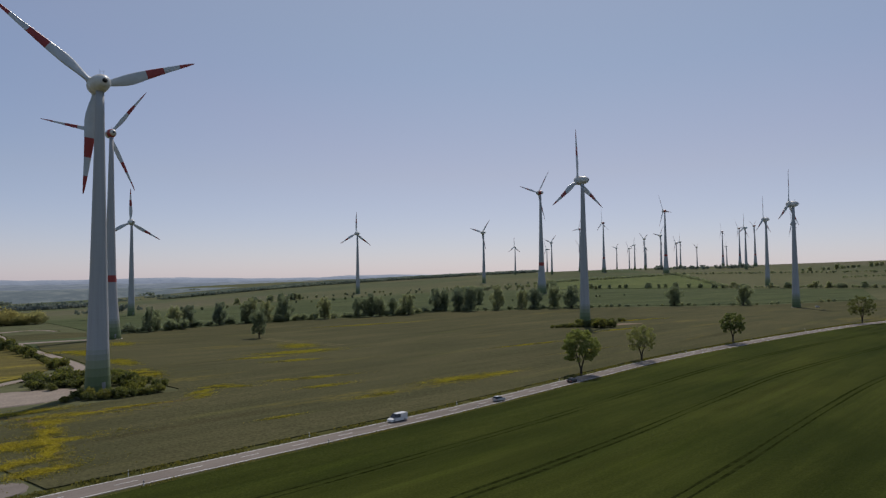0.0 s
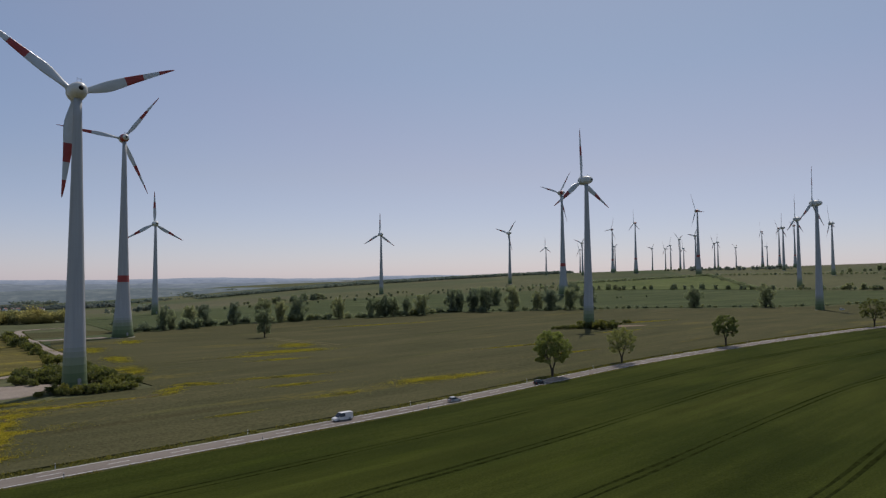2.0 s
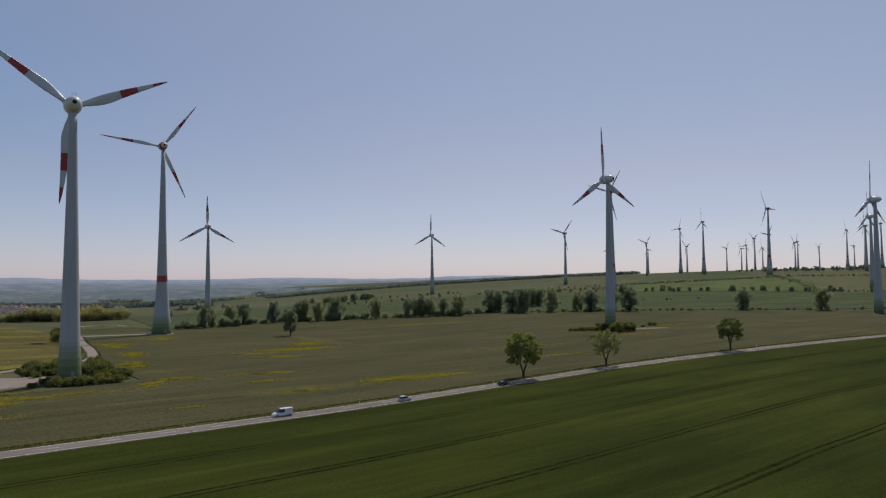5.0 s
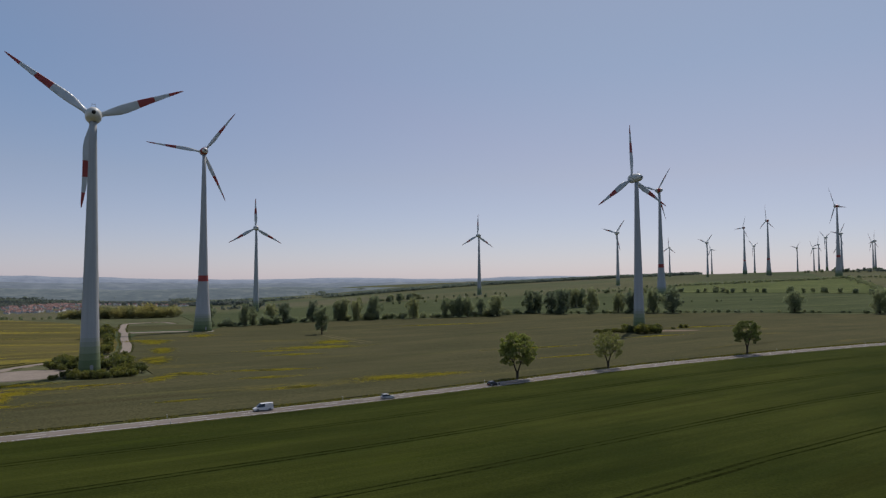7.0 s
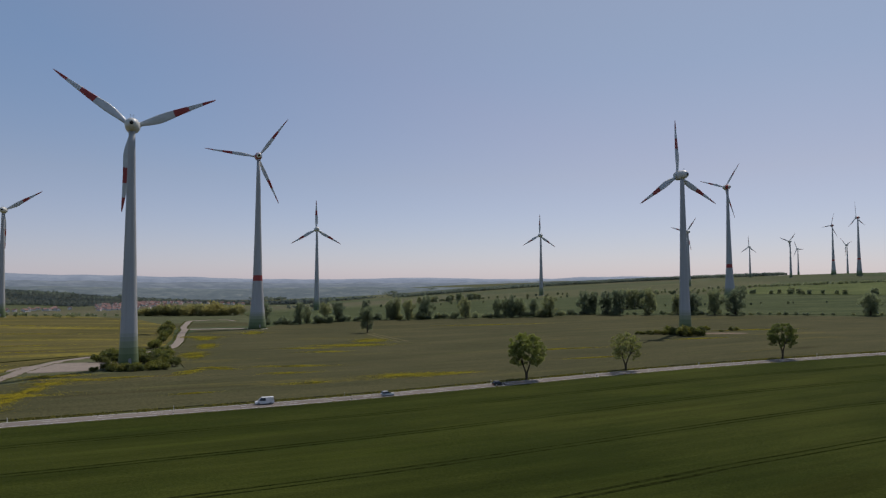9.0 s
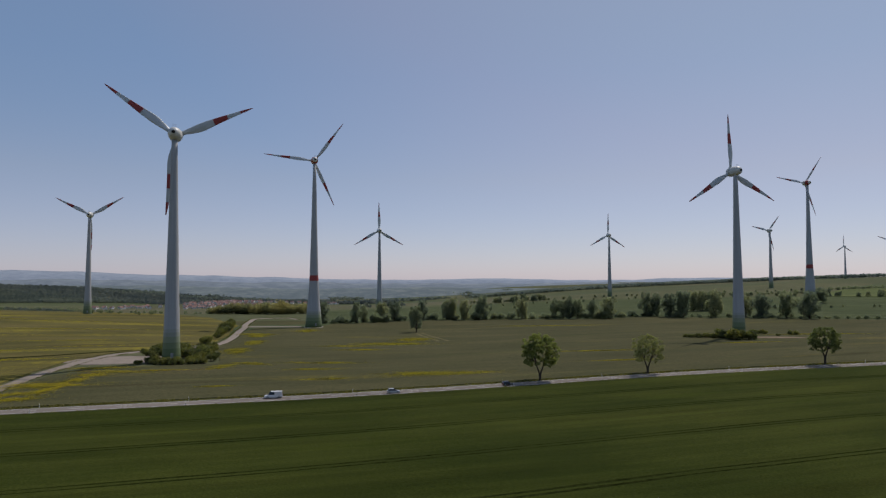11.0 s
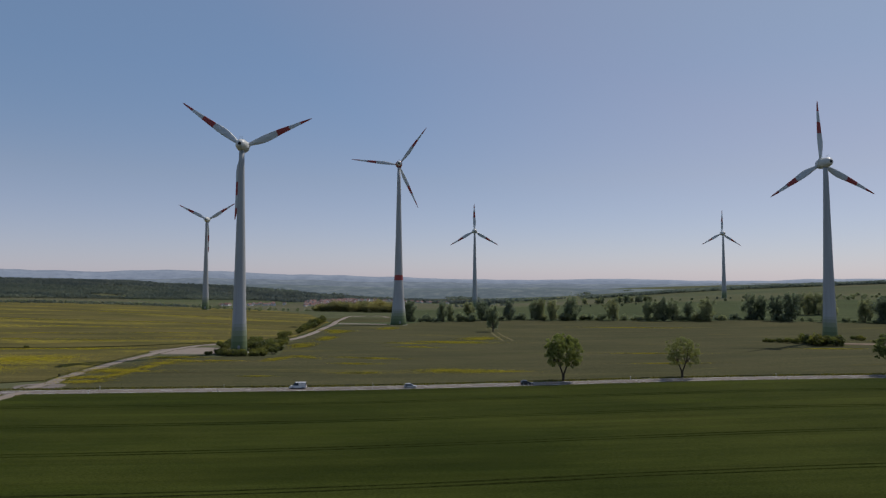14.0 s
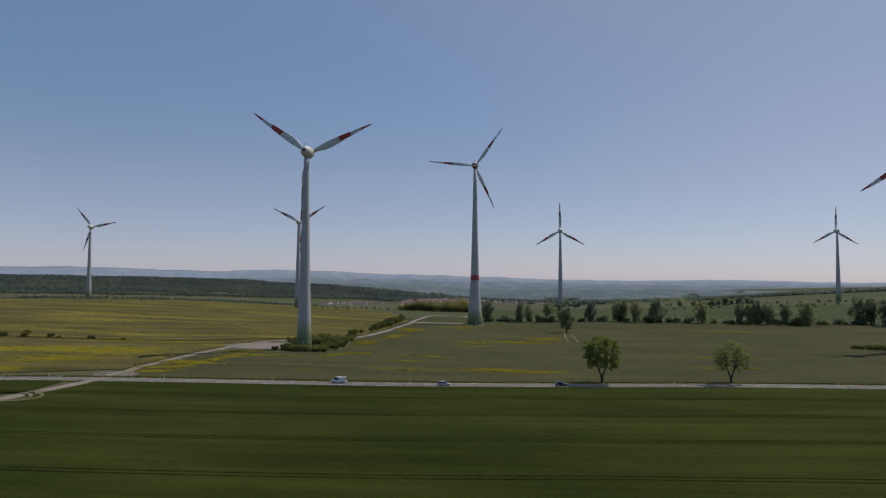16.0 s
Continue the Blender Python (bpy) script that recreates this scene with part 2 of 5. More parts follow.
M_ground = ground_material()
M_asphalt = asphalt_material()
M_tower = tower_material()
M_gravel = plain("pale_gravel", (0.235, 0.195, 0.16), 0.95, 0, 1.5, 0.2)
M_white_line = plain("worn_road_paint", (0.64, 0.64, 0.62), 0.7, 0, 3, 0.2)
M_blade = plain("blade_grey_paint", (0.50, 0.53, 0.54), 0.35, 0, 0.6, 0.06, 0.45)
M_red = plain("signal_red_paint", (0.33, 0.042, 0.035), 0.45, 0, 0.6, 0.12, 0.4)
M_nacelle = plain("nacelle_paint", (0.58, 0.58, 0.54), 0.4, 0, 0.8, 0.1, 0.4)
M_black = plain("dark_vent", (0.012, 0.012, 0.013), 0.7)
M_concrete = plain("foundation_concrete", (0.36, 0.35, 0.32), 0.9, 0, 2.0, 0.15)
M_steel = plain("grey_steel", (0.3, 0.31, 0.32), 0.45, 0.6, 4)
M_bark = plain("tree_bark", (0.055, 0.043, 0.032), 0.95, 0, 3.0, 0.3)
L_lime = leafy("fresh_leaves", (0.092, 0.118, 0.050), (0.26, 0.295, 0.125), 0.55, 0.25, (1.15, 1.25, 0.7))
L_yellow = leafy("young_yellow_leaves", (0.22, 0.225, 0.09), (0.44, 0.43, 0.19), 0.55, 0.2, (1.15, 1.2, 0.7))
L_deep = leafy("deep_green_leaves", (0.082, 0.106, 0.048), (0.22, 0.25, 0.112), 0.55, 0.25, (1.15, 1.2, 0.7))
L_poplar = leafy("grey_green_leaves", (0.150, 0.175, 0.132), (0.29, 0.315, 0.230), 0.66, 0.1, (1.05, 1.15, 0.85))
L_shrub = leafy("shrub_leaves", (0.082, 0.094, 0.040), (0.19, 0.20, 0.085), 0.5)
# leaf colours of the far woods, greyed and lightened to stand for haze
L_wood = canopy("haze_tinted_wood_leaves", (0.135, 0.165, 0.138), (0.205, 0.232, 0.178), 0.5)
L_slope = canopy("haze_tinted_slope_leaves", (0.125, 0.152, 0.142), (0.185, 0.210, 0.180), 0.5)
L_verge = leafy("verge_grass_blades", (0.085, 0.092, 0.032), (0.20, 0.185, 0.075), 0.35)
L_grove = leafy("grove_leaves", (0.180, 0.180, 0.105), (0.35, 0.335, 0.195), 0.7, 0.1, (1.1, 1.15, 0.8))
# ridge leaves, lightest of the woods: distance haze mixed into the colour
L_ridge = canopy("haze_tinted_ridge_leaves", (0.165, 0.205, 0.170), (0.24, 0.275, 0.215), 0.5)
M_flower = leafy("rapeseed_blossom", (0.24, 0.205, 0.035), (0.60, 0.50, 0.05), 0.38)
M_stalk = leafy("yellowing_stalks", (0.10, 0.098, 0.030), (0.22, 0.195, 0.04), 0.3)


# ---- land ----
FAR_HILLS = [(-3400, 3200, 900, -52.9), (-1600, 2400, 900, -56.4), (-3000, 600, 900, -40.9), (-1500, 900, 900, -14.7), (-1400, -300, 900, 2.5), (200, 3300, 900, 12.4), (1200, 2700, 900, 17.8), (2600, 3000, 900, 66), (2300, 1100, 900, 26.8), (900, 1300, 900, -1.1), (-700, 1500, 900, -18), (100, 1900, 900, 31.2), (-650, 650, 380, -10.1), (-250, 900, 380, 5.8), (200, 1100, 380, 6.4), (650, 1700, 380, -0.9), (500, 800, 380, -10.8), (-800, 280, 380, 22.8)]
WEST_SLOPE = [(-1210, 1240, 160, 16), (-2800, 500, 620, 66), (-2700, -750, 620, 52), (-3000, 1500, 560, 40)]
NEAR_SWELLS = [(-650, 2450, 280, 9), (300, 2500, 380, -1.4), (750, 2300, 380, 0.2), (-230, 480, 190, -4.4), (-110, 300, 190, -0.4), (80, 330, 190, 5), (60, 650, 190, -6.6), (330, 560, 190, 4), (-480, 420, 190, 3.4), (-150, 80, 190, -1.6), (150, 150, 190, -1.7), (-110, 210, 100, 1.9), (20, 220, 100, -1.8), (120, 430, 100, 0.9), (-120, 440, 100, -1.9), (300, 640, 100, -3.5), (-340, 680, 100, 2.2), (-20, 90, 100, -0.4), (150, 300, 100, -0.2), (-640, 650, 150, -7)]


def hgt(x, y):
    """Height of the land: a sum of broad hills and near swells."""
    x, y = np.asarray(x, float), np.asarray(y, float)
    z = np.zeros(np.broadcast(x, y).shape)
    for cx, cy, r, h in FAR_HILLS + WEST_SLOPE + NEAR_SWELLS:
        z = z + h * np.exp(-((x - cx) ** 2 + (y - cy) ** 2) / (2 * r * r))
    return z


def h1(x, y):
    return float(hgt(x, y))


def mesh(name, verts, faces, mats, index=None, smooth=False):
    me = bpy.data.meshes.new(name)
    me.from_pydata([tuple(map(float, v)) for v in verts], [], [tuple(map(int, f)) for f in faces])
    for m in mats if isinstance(mats, (list, tuple)) else [mats]:
        me.materials.append(m)
    if index is not None:
        me.polygons.foreach_set("material_index", np.asarray(index, np.int32))
    if smooth:
        me.polygons.foreach_set("use_smooth", np.ones(len(me.polygons), bool))
    me.update()
    return me


def triangles(name, v, f, mat):
    """A mesh of many triangles out of arrays."""
    me = bpy.data.meshes.new(name)
    me.vertices.add(len(v))
    me.vertices.foreach_set("co", np.asarray(v, np.float32).ravel())
    me.loops.add(3 * len(f))
    me.loops.foreach_set("vertex_index", np.asarray(f, np.int32).ravel())
    me.polygons.add(len(f))
    me.polygons.foreach_set("loop_start", np.arange(len(f), dtype=np.int32) * 3)
    me.materials.append(mat)
    me.update(calc_edges=True)
    return me


def part(name, me, parent, label="", m=None):
    ob = new(name, me)
    ob.parent = parent
    if m is not None:
        ob.matrix_basis = m
    return tagged(ob, label) if label else ob


def grid_faces(nu, nv, wrap=False):
    f = []
    for i in range(nu - 1):
        for j in range(nv if wrap else nv - 1):
            k = (j + 1) % nv
            f.append((i * nv + j, i * nv + k, (i + 1) * nv + k, (i + 1) * nv + j))
    return f


def smooth_line(pts, step):
    """A rounded line through the points, at even steps."""
    p = [np.array(q, float) for q in pts]
    p = [2 * p[0] - p[1]] + p + [2 * p[-1] - p[-2]]
    out = []
    for a, b, c, d in zip(p, p[1:], p[2:], p[3:]):
        n = max(2, int(np.linalg.norm(c - b) / step))
        for t in np.arange(n) / n:
            out.append(0.5 * (2 * b + (c - a) * t + (2 * a - 5 * b + 4 * c - d) * t * t + (3 * b - a - 3 * c + d) * t ** 3))
    return np.array(out + [p[-2]])


def offset_line(line, d):
    """The line moved d metres to its right."""
    t = np.gradient(line, axis=0)
    t /= np.linalg.norm(t, axis=1)[:, None]
    return line + d * np.c_[t[:, 1], -t[:, 0]]


def ribbon(name, line, width, lift, mat, depth=0.25, wobble=0.0, seed=0):
    """A strip that follows the land, with sloping sides."""
    rng = np.random.default_rng(seed)
    wl = width / 2 + wobble * np.convolve(rng.normal(size=len(line)), np.ones(3) / 3, "same")
    wr = width / 2 + wobble * np.convolve(rng.normal(size=len(line)), np.ones(3) / 3, "same")
    rows = [(-wl - depth, lift - depth), (-wl, lift), (0 * wl, lift + 0.01), (wr, lift), (wr + depth, lift - depth)]
    cols = []
    t = np.gradient(line, axis=0)
    t /= np.linalg.norm(t, axis=1)[:, None]
    nrm = np.c_[t[:, 1], -t[:, 0]]
    for off, up in rows:
        q = line + nrm * np.asarray(off)[:, None]
        cols.append(np.c_[q, hgt(q[:, 0], q[:, 1]) + up])
    v = np.stack(cols, 1).reshape(-1, 3)
    f = [tuple(reversed(q)) for q in grid_faces(len(line), len(rows))]
    return mesh(name, v, f, mat, smooth=False)


def sheet(name, pairs, lift, mat, n=60, m=30):
    """A field between two edges given by matching pairs of points, standing lift metres above the land, with a skirt."""
    p = np.array(pairs, float)
    s = np.linspace(0, len(p) - 1, n)
    i = np.minimum(s.astype(int), len(p) - 2)
    e = p[i] + (p[i + 1] - p[i]) * (s - i)[:, None]
    u = np.linspace(0, 1, m)[None, :, None]
    g = e[:, None, :2] * (1 - u) + e[:, None, 2:] * u
    z = hgt(g[..., 0], g[..., 1]) + lift
    g3 = np.concatenate([g, z[..., None]], 2)
    pad = np.pad(g3, ((1, 1), (1, 1), (0, 0)), "edge")
    pad[0, :, 2] -= lift + 0.2
    pad[-1, :, 2] -= lift + 0.2
    pad[1:-1, 0, 2] -= lift + 0.2
    pad[1:-1, -1, 2] -= lift + 0.2
    f = grid_faces(n + 2, m + 2)
    a, b = g3[n // 2 + 1, m // 2] - g3[n // 2, m // 2], g3[n // 2, m // 2 + 1] - g3[n // 2, m // 2]
    if np.cross(a[:2], b[:2]) < 0:
        f = [tuple(reversed(q)) for q in f]
    return mesh(name, pad.reshape(-1, 3), f, mat, smooth=False)


rings = np.r_[np.linspace(0, 900, 91), 900 + 3950 * np.linspace(0, 1, 71)[1:] ** 1.3]
sect = np.linspace(0, 2 * math.pi, 361)[:-1]
gx = 60 + rings[:, None] * np.cos(sect)
gy = 60 + rings[:, None] * np.sin(sect)
ground = new("ground", mesh("ground", np.stack([gx, gy, hgt(gx, gy)], 2).reshape(-1, 3), grid_faces(len(rings), len(sect), True), M_ground, smooth=True))
tagged(ground, "rolling farmland of green and olive fields with meadows", "ground", kind="structure")

ROAD = [(-300, -190), (-210, -65), (-150, 12), (-95, 82.5), (-68.3, 112.5), (-28, 153.5), (2, 184), (40.6, 225.5), (81, 266), (131, 307), (197.5, 359), (269, 413), (360, 470), (480, 538), (640, 620)]
road_line = smooth_line(ROAD, 6)
TRACK = [(-76, 113), (-84, 123), (-93, 131), (-117, 158), (-136, 184), (-150, 208), (-152, 232), (-147, 252), (-150, 268), (-165, 288), (-190, 316), (-225, 352), (-258, 388), (-275, 404), (-300, 432), (-330, 470), (-322, 500), (-300, 492)]
track_line = smooth_line(TRACK, 4)
SPUR = [(-262, 391), (-256, 402), (-246, 416), (-236, 428)]
TREELINE = [(-262, 462), (-236, 492), (-222, 530), (-196, 572), (-160, 598), (-120, 624), (-60, 652), (-20, 692), (50, 688), (126, 690), (235, 699), (322, 681), (420, 690)]

verge = new("verge", ribbon("verge", road_line, 12.5, 0.10, M_verge, 0.4, 0.5, 3))
tagged(verge, "rough grassy verge with dry brown patches along the road", "verge", kind="structure")
road = new("road", ribbon("road", road_line, 5.9, 0.22, M_asphalt, 0.15))
tagged(road, "worn grey asphalt country road with dashed centre line", "road", kind="structure")
track = new("track", ribbon("track", track_line, 4.2, 0.24, M_gravel, 0.3, 0.25, 5))
tagged(track, "pale gravel farm track leading to the turbines", "track", kind="structure")
spur = new("track_spur", ribbon("track_spur", smooth_line(SPUR, 3), 6.5, 0.28, M_gravel, 0.3, 0.25, 6))
tagged(spur, "pale gravel spur ending at a turbine", "track", kind="structure")
side = new("side_track", ribbon("side_track", smooth_line([(-71, 112), (-66, 103), (-52, 82), (-30, 52), (10, 0), (70, -80)], 4), 3.6, 0.26, M_gravel, 0.3, 0.3, 7))
tagged(side, "pale sandy side track joining the road", "track", kind="structure")


def blob(cx, cy, rx, ry, turn, lift, mat, name, seed):
    """A flat patch with an uneven rim that follows the land."""
    v, n = [], 40
    for k, r in enumerate((0.0, 0.5, 1.0, 1.04)):
        for j in range(n):
            a = 2 * math.pi * j / n
            w = r * (1 + 0.13 * noise.noise((math.cos(a) * 1.7, math.sin(a) * 1.7, seed)) + 0.06 * noise.noise((math.cos(a) * 6, math.sin(a) * 6, seed)))
            x, y = rx * w * math.cos(a), ry * w * math.sin(a)
            X, Y = cx + x * math.cos(turn) - y * math.sin(turn), cy + x * math.sin(turn) + y * math.cos(turn)
            v.append((X, Y, h1(X, Y) + (lift if k < 3 else -0.1)))
    return mesh(name, v, grid_faces(4, n, True), mat)


apron = new("junction_apron", blob(-79, 117, 7.5, 5.5, radians(48), 0.215, M_asphalt, "junction_apron", 9))
tagged(apron, "worn grey asphalt apron where the track meets the road", "road", kind="structure")
pad = new("crane_pad", blob(-131, 199, 20, 13.0, radians(46), 0.27, M_gravel, "crane_pad", 2))
tagged(pad, "pale gravel crane pad beside the turbine foot", "gravel pad", kind="structure")
margin = new("field_margin", blob(-284, 446, 46, 24, radians(58), 0.2, M_rape, "field_margin", 6))
tagged(margin, "olive fallow strip between the track and the turbine", "field", kind="structure")
soil = new("bare_patch", blob(110, 431, 15, 6, radians(15), 0.42, plain("reddish_soil", (0.17, 0.12, 0.075), 0.95, 0, 1.2, 0.25), "bare_patch", 4))
tagged(soil, "bare reddish soil patch in the crop", "soil", kind="structure")


def at_road(k_from, k_to, d, count):
    """Points along the road between two fractions of its length, d metres to the right."""
    o = offset_line(road_line, d)
    return [tuple(o[int(round(i))]) for i in np.linspace(k_from * (len(o) - 1), k_to * (len(o) - 1), count)]


def nearest_on_road(x, y):
    return int(np.argmin(np.hypot(road_line[:, 0] - x, road_line[:, 1] - y)))


def road_point(x, y, d):
    return offset_line(road_line, d)[nearest_on_road(x, y)]


# the wheat on the camera's side of the road
o7 = offset_line(road_line, 5.6)
k0, k1 = nearest_on_road(-70, 112), len(road_line) - 1
wheat_pairs = []
for i in np.linspace(k0, k1, 24):
    a = o7[int(i)]
    f = (i - k0) / (k1 - k0)
    wheat_pairs.append((a[0], a[1], 76 + 1104 * f, -80 - 420 * math.sin(f * 3.0) * 0.6 + 260 * f))
wheat = new("wheat_field", sheet("wheat_field", wheat_pairs, 0.55, M_wheat, 140, 60))
tagged(wheat, "dense green young wheat field with wheel lines", "field", kind="structure")
k2 = nearest_on_road(-80, 104)
left_pairs = [(*o7[int(i)], -60 + (o7[int(i)][0] + 80) * 0.2 + f * -30, 86 - f * 330) for f, i in ((f, k2 + (0 - k2) * f) for f in np.linspace(0, 1, 10))]
wheat2 = new("wheat_field_2", sheet("wheat_field_2", left_pairs, 0.5, M_wheat, 40, 20))
tagged(wheat2, "green young wheat field beyond the side track", "field", kind="structure")

# faded rapeseed between the road and the row of trees
o_7 = offset_line(road_line, -6.3)
rape_b = [(-92, 137), (-112, 160), (-104, 190), (-84, 214), (-135, 256), (-160, 288), (-222, 354), (-250, 392), (-222, 424), (-240, 474), (-216, 526), (-190, 568), (-118, 618), (-58, 646), (-18, 684), (60, 681), (160, 688), (322, 674), (460, 690), (640, 720)]
ka = nearest_on_road(-74, 122)
rape_f = [0, 0.02, 0.05, 0.08, 0.11, 0.14, 0.17, 0.20, 0.23, 0.26, 0.29, 0.33, 0.38, 0.43, 0.48, 0.56, 0.65, 0.77, 0.88, 1.0]
rape_pairs = [(*o_7[int(ka + (len(o_7) - 1 - ka) * f)], *b) for f, b in zip(rape_f, rape_b)]
rape = new("rapeseed_field", sheet("rapeseed_field", rape_pairs, 0.3, M_rape, 150, 50))
tagged(rape, "faded olive rapeseed field with yellow blossom patches", "field", kind="structure")

# flowering rapeseed behind the track
left_field = [(-90, 122, -118, 66), (-101, 133, -240, -100), (-123, 158, -620, -260), (-144, 184, -1050, 60), (-158, 214, -880, 300), (-156, 240, -690, 430),
              (-163, 278, -560, 470), (-200, 320, -470, 470), (-262, 382, -395, 455), (-276, 398, -372, 450)]
lf = new("rapeseed_field_2", sheet("rapeseed_field_2", left_field, 0.3, M_left, 110, 60))
tagged(lf, "olive rapeseed field streaked with yellow blossom", "field", kind="structure")

dark_pairs = [(-258, 474, -420, 640), (-226, 540, -330, 800), (-190, 582, -240, 930), (-110, 636, -60, 1000), (-16, 700, 100, 1005), (60, 698, 180, 995), (180, 702, 260, 985), (322, 690, 400, 955), (450, 700, 560, 900)]
df = new("cereal_field", sheet("cereal_field", dark_pairs, 0.3, M_dark, 60, 30))
tagged(df, "dark green cereal field beyond the tree row", "field", kind="structure")
bf = new("meadow", sheet("meadow", [(130, 1012, 165, 1200), (250, 992, 420, 1400), (402, 966, 505, 1490)], 0.4, M_bright, 30, 20))
tagged(bf, "bright green meadow on the far hillside", "field", kind="structure")

# wheel lines through the wheat: strips on top, the gaps' soil shade painted dark
for k, d in enumerate((25.5, 48.5, 74.5, 101, 127, 153)):
    for s in (-0.95, 0.95):
        ln = offset_line(road_line, d + s)[max(0, k0 - 4 + 2 * k):]
        tr = new("wheel_line", ribbon("wheel_line", ln, 0.58, 0.575, M_dark_line, 0.02, 0.22, 10 + k))
        tagged(tr, "pressed wheel line through the wheat, dark with painted soil shade", "wheel track", kind="structure")


# ---- wind turbines ----
def lathe(profile, n=28, axis="z"):
    """Verts and faces of a turned body; profile: (radius, place along the axis)."""
    v = []
    for r, z in profile:
        for j in range(n):
            a = 2 * math.pi * j / n
            v.append((r * math.cos(a), r * math.sin(a), z) if axis == "z" else (r * math.cos(a), z, -r * math.sin(a)))
    f = grid_faces(len(profile), n, True)
    f.append(tuple(reversed(range(n))))
    f.append(tuple(range((len(profile) - 1) * n, len(profile) * n)))
    return v, f


def tower_mesh(name, stations, band=None):
    prof = []
    for (z0, r0), (z1, r1) in zip(stations, stations[1:]):
        for t in np.linspace(0, 1, 5)[:-1]:
            prof.append((r0 + (r1 - r0) * t, z0 + (z1 - z0) * t))
    prof.append((stations[-1][1], stations[-1][0]))
    v, f = lathe(prof, 36)
    idx = [1 if band and band[0] - 0.01 <= (v[q[0]][2] + v[q[2]][2]) / 2 <= band[1] + 0.01 and len(q) == 4 else 0 for q in f]
    return mesh(name, v, f, [M_tower, M_red], idx, True)


def blade_mesh():
    """A wide-rooted blade along +z, 35.5 m from the axis, with the red and white warning bands."""
    sta = [(1.6, 1.9, 1.9, 0), (2.6, 1.8, 1.75, 0), (4.2, 2.0, 1.35, 0.05), (6.5, 2.7, 1.0, 0.2), (9.5, 3.5, 0.8, 0.32), (12.0, 3.7, 0.66, 0.3), (14.5, 3.45, 0.55, 0.2),
           (17.2, 3.05, 0.46, 0.08), (20.0, 2.65, 0.38, 0.0), (23.6, 2.15, 0.3, -0.05), (26.5, 1.75, 0.24, -0.1), (29.6, 1.35, 0.18, -0.12), (32.5, 0.95, 0.13, -0.12), (34.6, 0.55, 0.09, -0.1), (35.5, 0.2, 0.06, -0.08)]
    n, v = 14, []
    for z, c, t, sweep in sta:
        tw = radians(16 * (1 - z / 35.5) ** 1.5)
        for j in range(n):
            a = 2 * math.pi * j / n
            x, y = -c / 2 * math.cos(a) + sweep, t / 2 * math.sin(a) * (1 - 0.45 * (1 - math.cos(a)) / 2 * min(1, z / 8))
            x, y = x * math.cos(tw) - y * math.sin(tw), x * math.sin(tw) + y * math.cos(tw)
            v.append((x, y, z))
    f = grid_faces(len(sta), n, True)
    idx = []
    for q in f:
        z = (v[q[0]][2] + v[q[2]][2]) / 2
        idx.append(1 if 17.2 < z < 23.6 or z > 29.6 else 0)
    f += [tuple(reversed(range(n))), tuple(range((len(sta) - 1) * n, len(sta) * n))]
    return mesh("blade", v, f, [M_blade, M_red], idx + [0, 1], True)


def lathe_mesh(name, prof, mats, n=28, axis="z", idx=None):
    v, f = lathe(prof, n, axis)
    return mesh(name, v, f, mats, None if idx is None else [idx((np.array(v[q[0]]) + np.array(v[q[2]])) / 2) for q in f], True)


E_tower = {"A": tower_mesh("tower", [(0, 3.85), (4, 3.6), (14, 3.2), (40, 2.45), (70, 1.75), (95.6, 1.2)]),
           "B": tower_mesh("tower_tall", [(0, 7.0), (8, 6.1), (20, 4.95), (38, 3.75), (42.5, 3.55), (80, 2.5), (135.5, 1.25)], (38, 42.5))}
egg = [(0.3, -4.75), (1.0, -4.6), (1.6, -4.15), (2.15, -3.3), (2.55, -2.1), (2.8, -0.7), (2.92, 0.8), (2.92, 2.0)]
E_nac = {"A": lathe_mesh("nacelle", egg, [M_nacelle], 28, "y"),
         "B": lathe_mesh("nacelle_banded", egg, [M_nacelle, M_red], 28, "y", lambda c: 1 if -3.6 < c[1] < 0.4 else 0)}
E_vent = lathe_mesh("vent", [(0.75, -4.85), (0.75, -4.5)], [M_black], 16, "y")
E_spin = lathe_mesh("spinner", [(2.92, 2.12), (2.95, 3.4), (2.75, 4.6), (2.2, 5.5), (1.3, 6.05), (0.3, 6.25)], [M_nacelle], 28, "y")
E_root = lathe_mesh("blade_socket", [(1.15, 0.8), (1.15, 2.9), (1.0, 3.1)], [M_nacelle], 16)
E_blade = blade_mesh()
E_foot = lathe_mesh("foundation", [(1.25, -0.6), (1.25, 0.22), (1.18, 0.3)], [M_concrete], 36)


def mast_mesh():
    v, f = [], []
    for x in (-0.6, 0.6):
        a, b = lathe([(0.06, 2.2), (0.05, 4.0)], 6)
        f += [tuple(i + len(v) for i in q) for q in b]
        v += [(p[0] + x, p[1] - 1.6, p[2]) for p in a]
    a, b = lathe([(0.05, -0.7), (0.05, 0.7)], 6)
    f += [tuple(i + len(v) for i in q) for q in b]
    v += [(p[2], p[1] - 1.6, p[0] + 3.6) for p in a]
    return mesh("wind_gauge", v, f, M_steel)


def door_mesh(r):
    v = [(x, y, z) for y in (-r - 0.12, -r + 0.5) for x, z in ((-0.55, 1.4), (0.55, 1.4), (0.55, 3.5), (0.3, 3.75), (-0.3, 3.75), (-0.55, 3.5))]
    f = [(0, 1, 2, 3, 4, 5), (11, 10, 9, 8, 7, 6)] + [(i, i + 6, (i + 1) % 6 + 6, (i + 1) % 6) for i in range(6)]
    return mesh("door", v, f, M_steel)


E_mast = mast_mesh()
E_door = {"A": door_mesh(3.7), "B": door_mesh(6.75)}


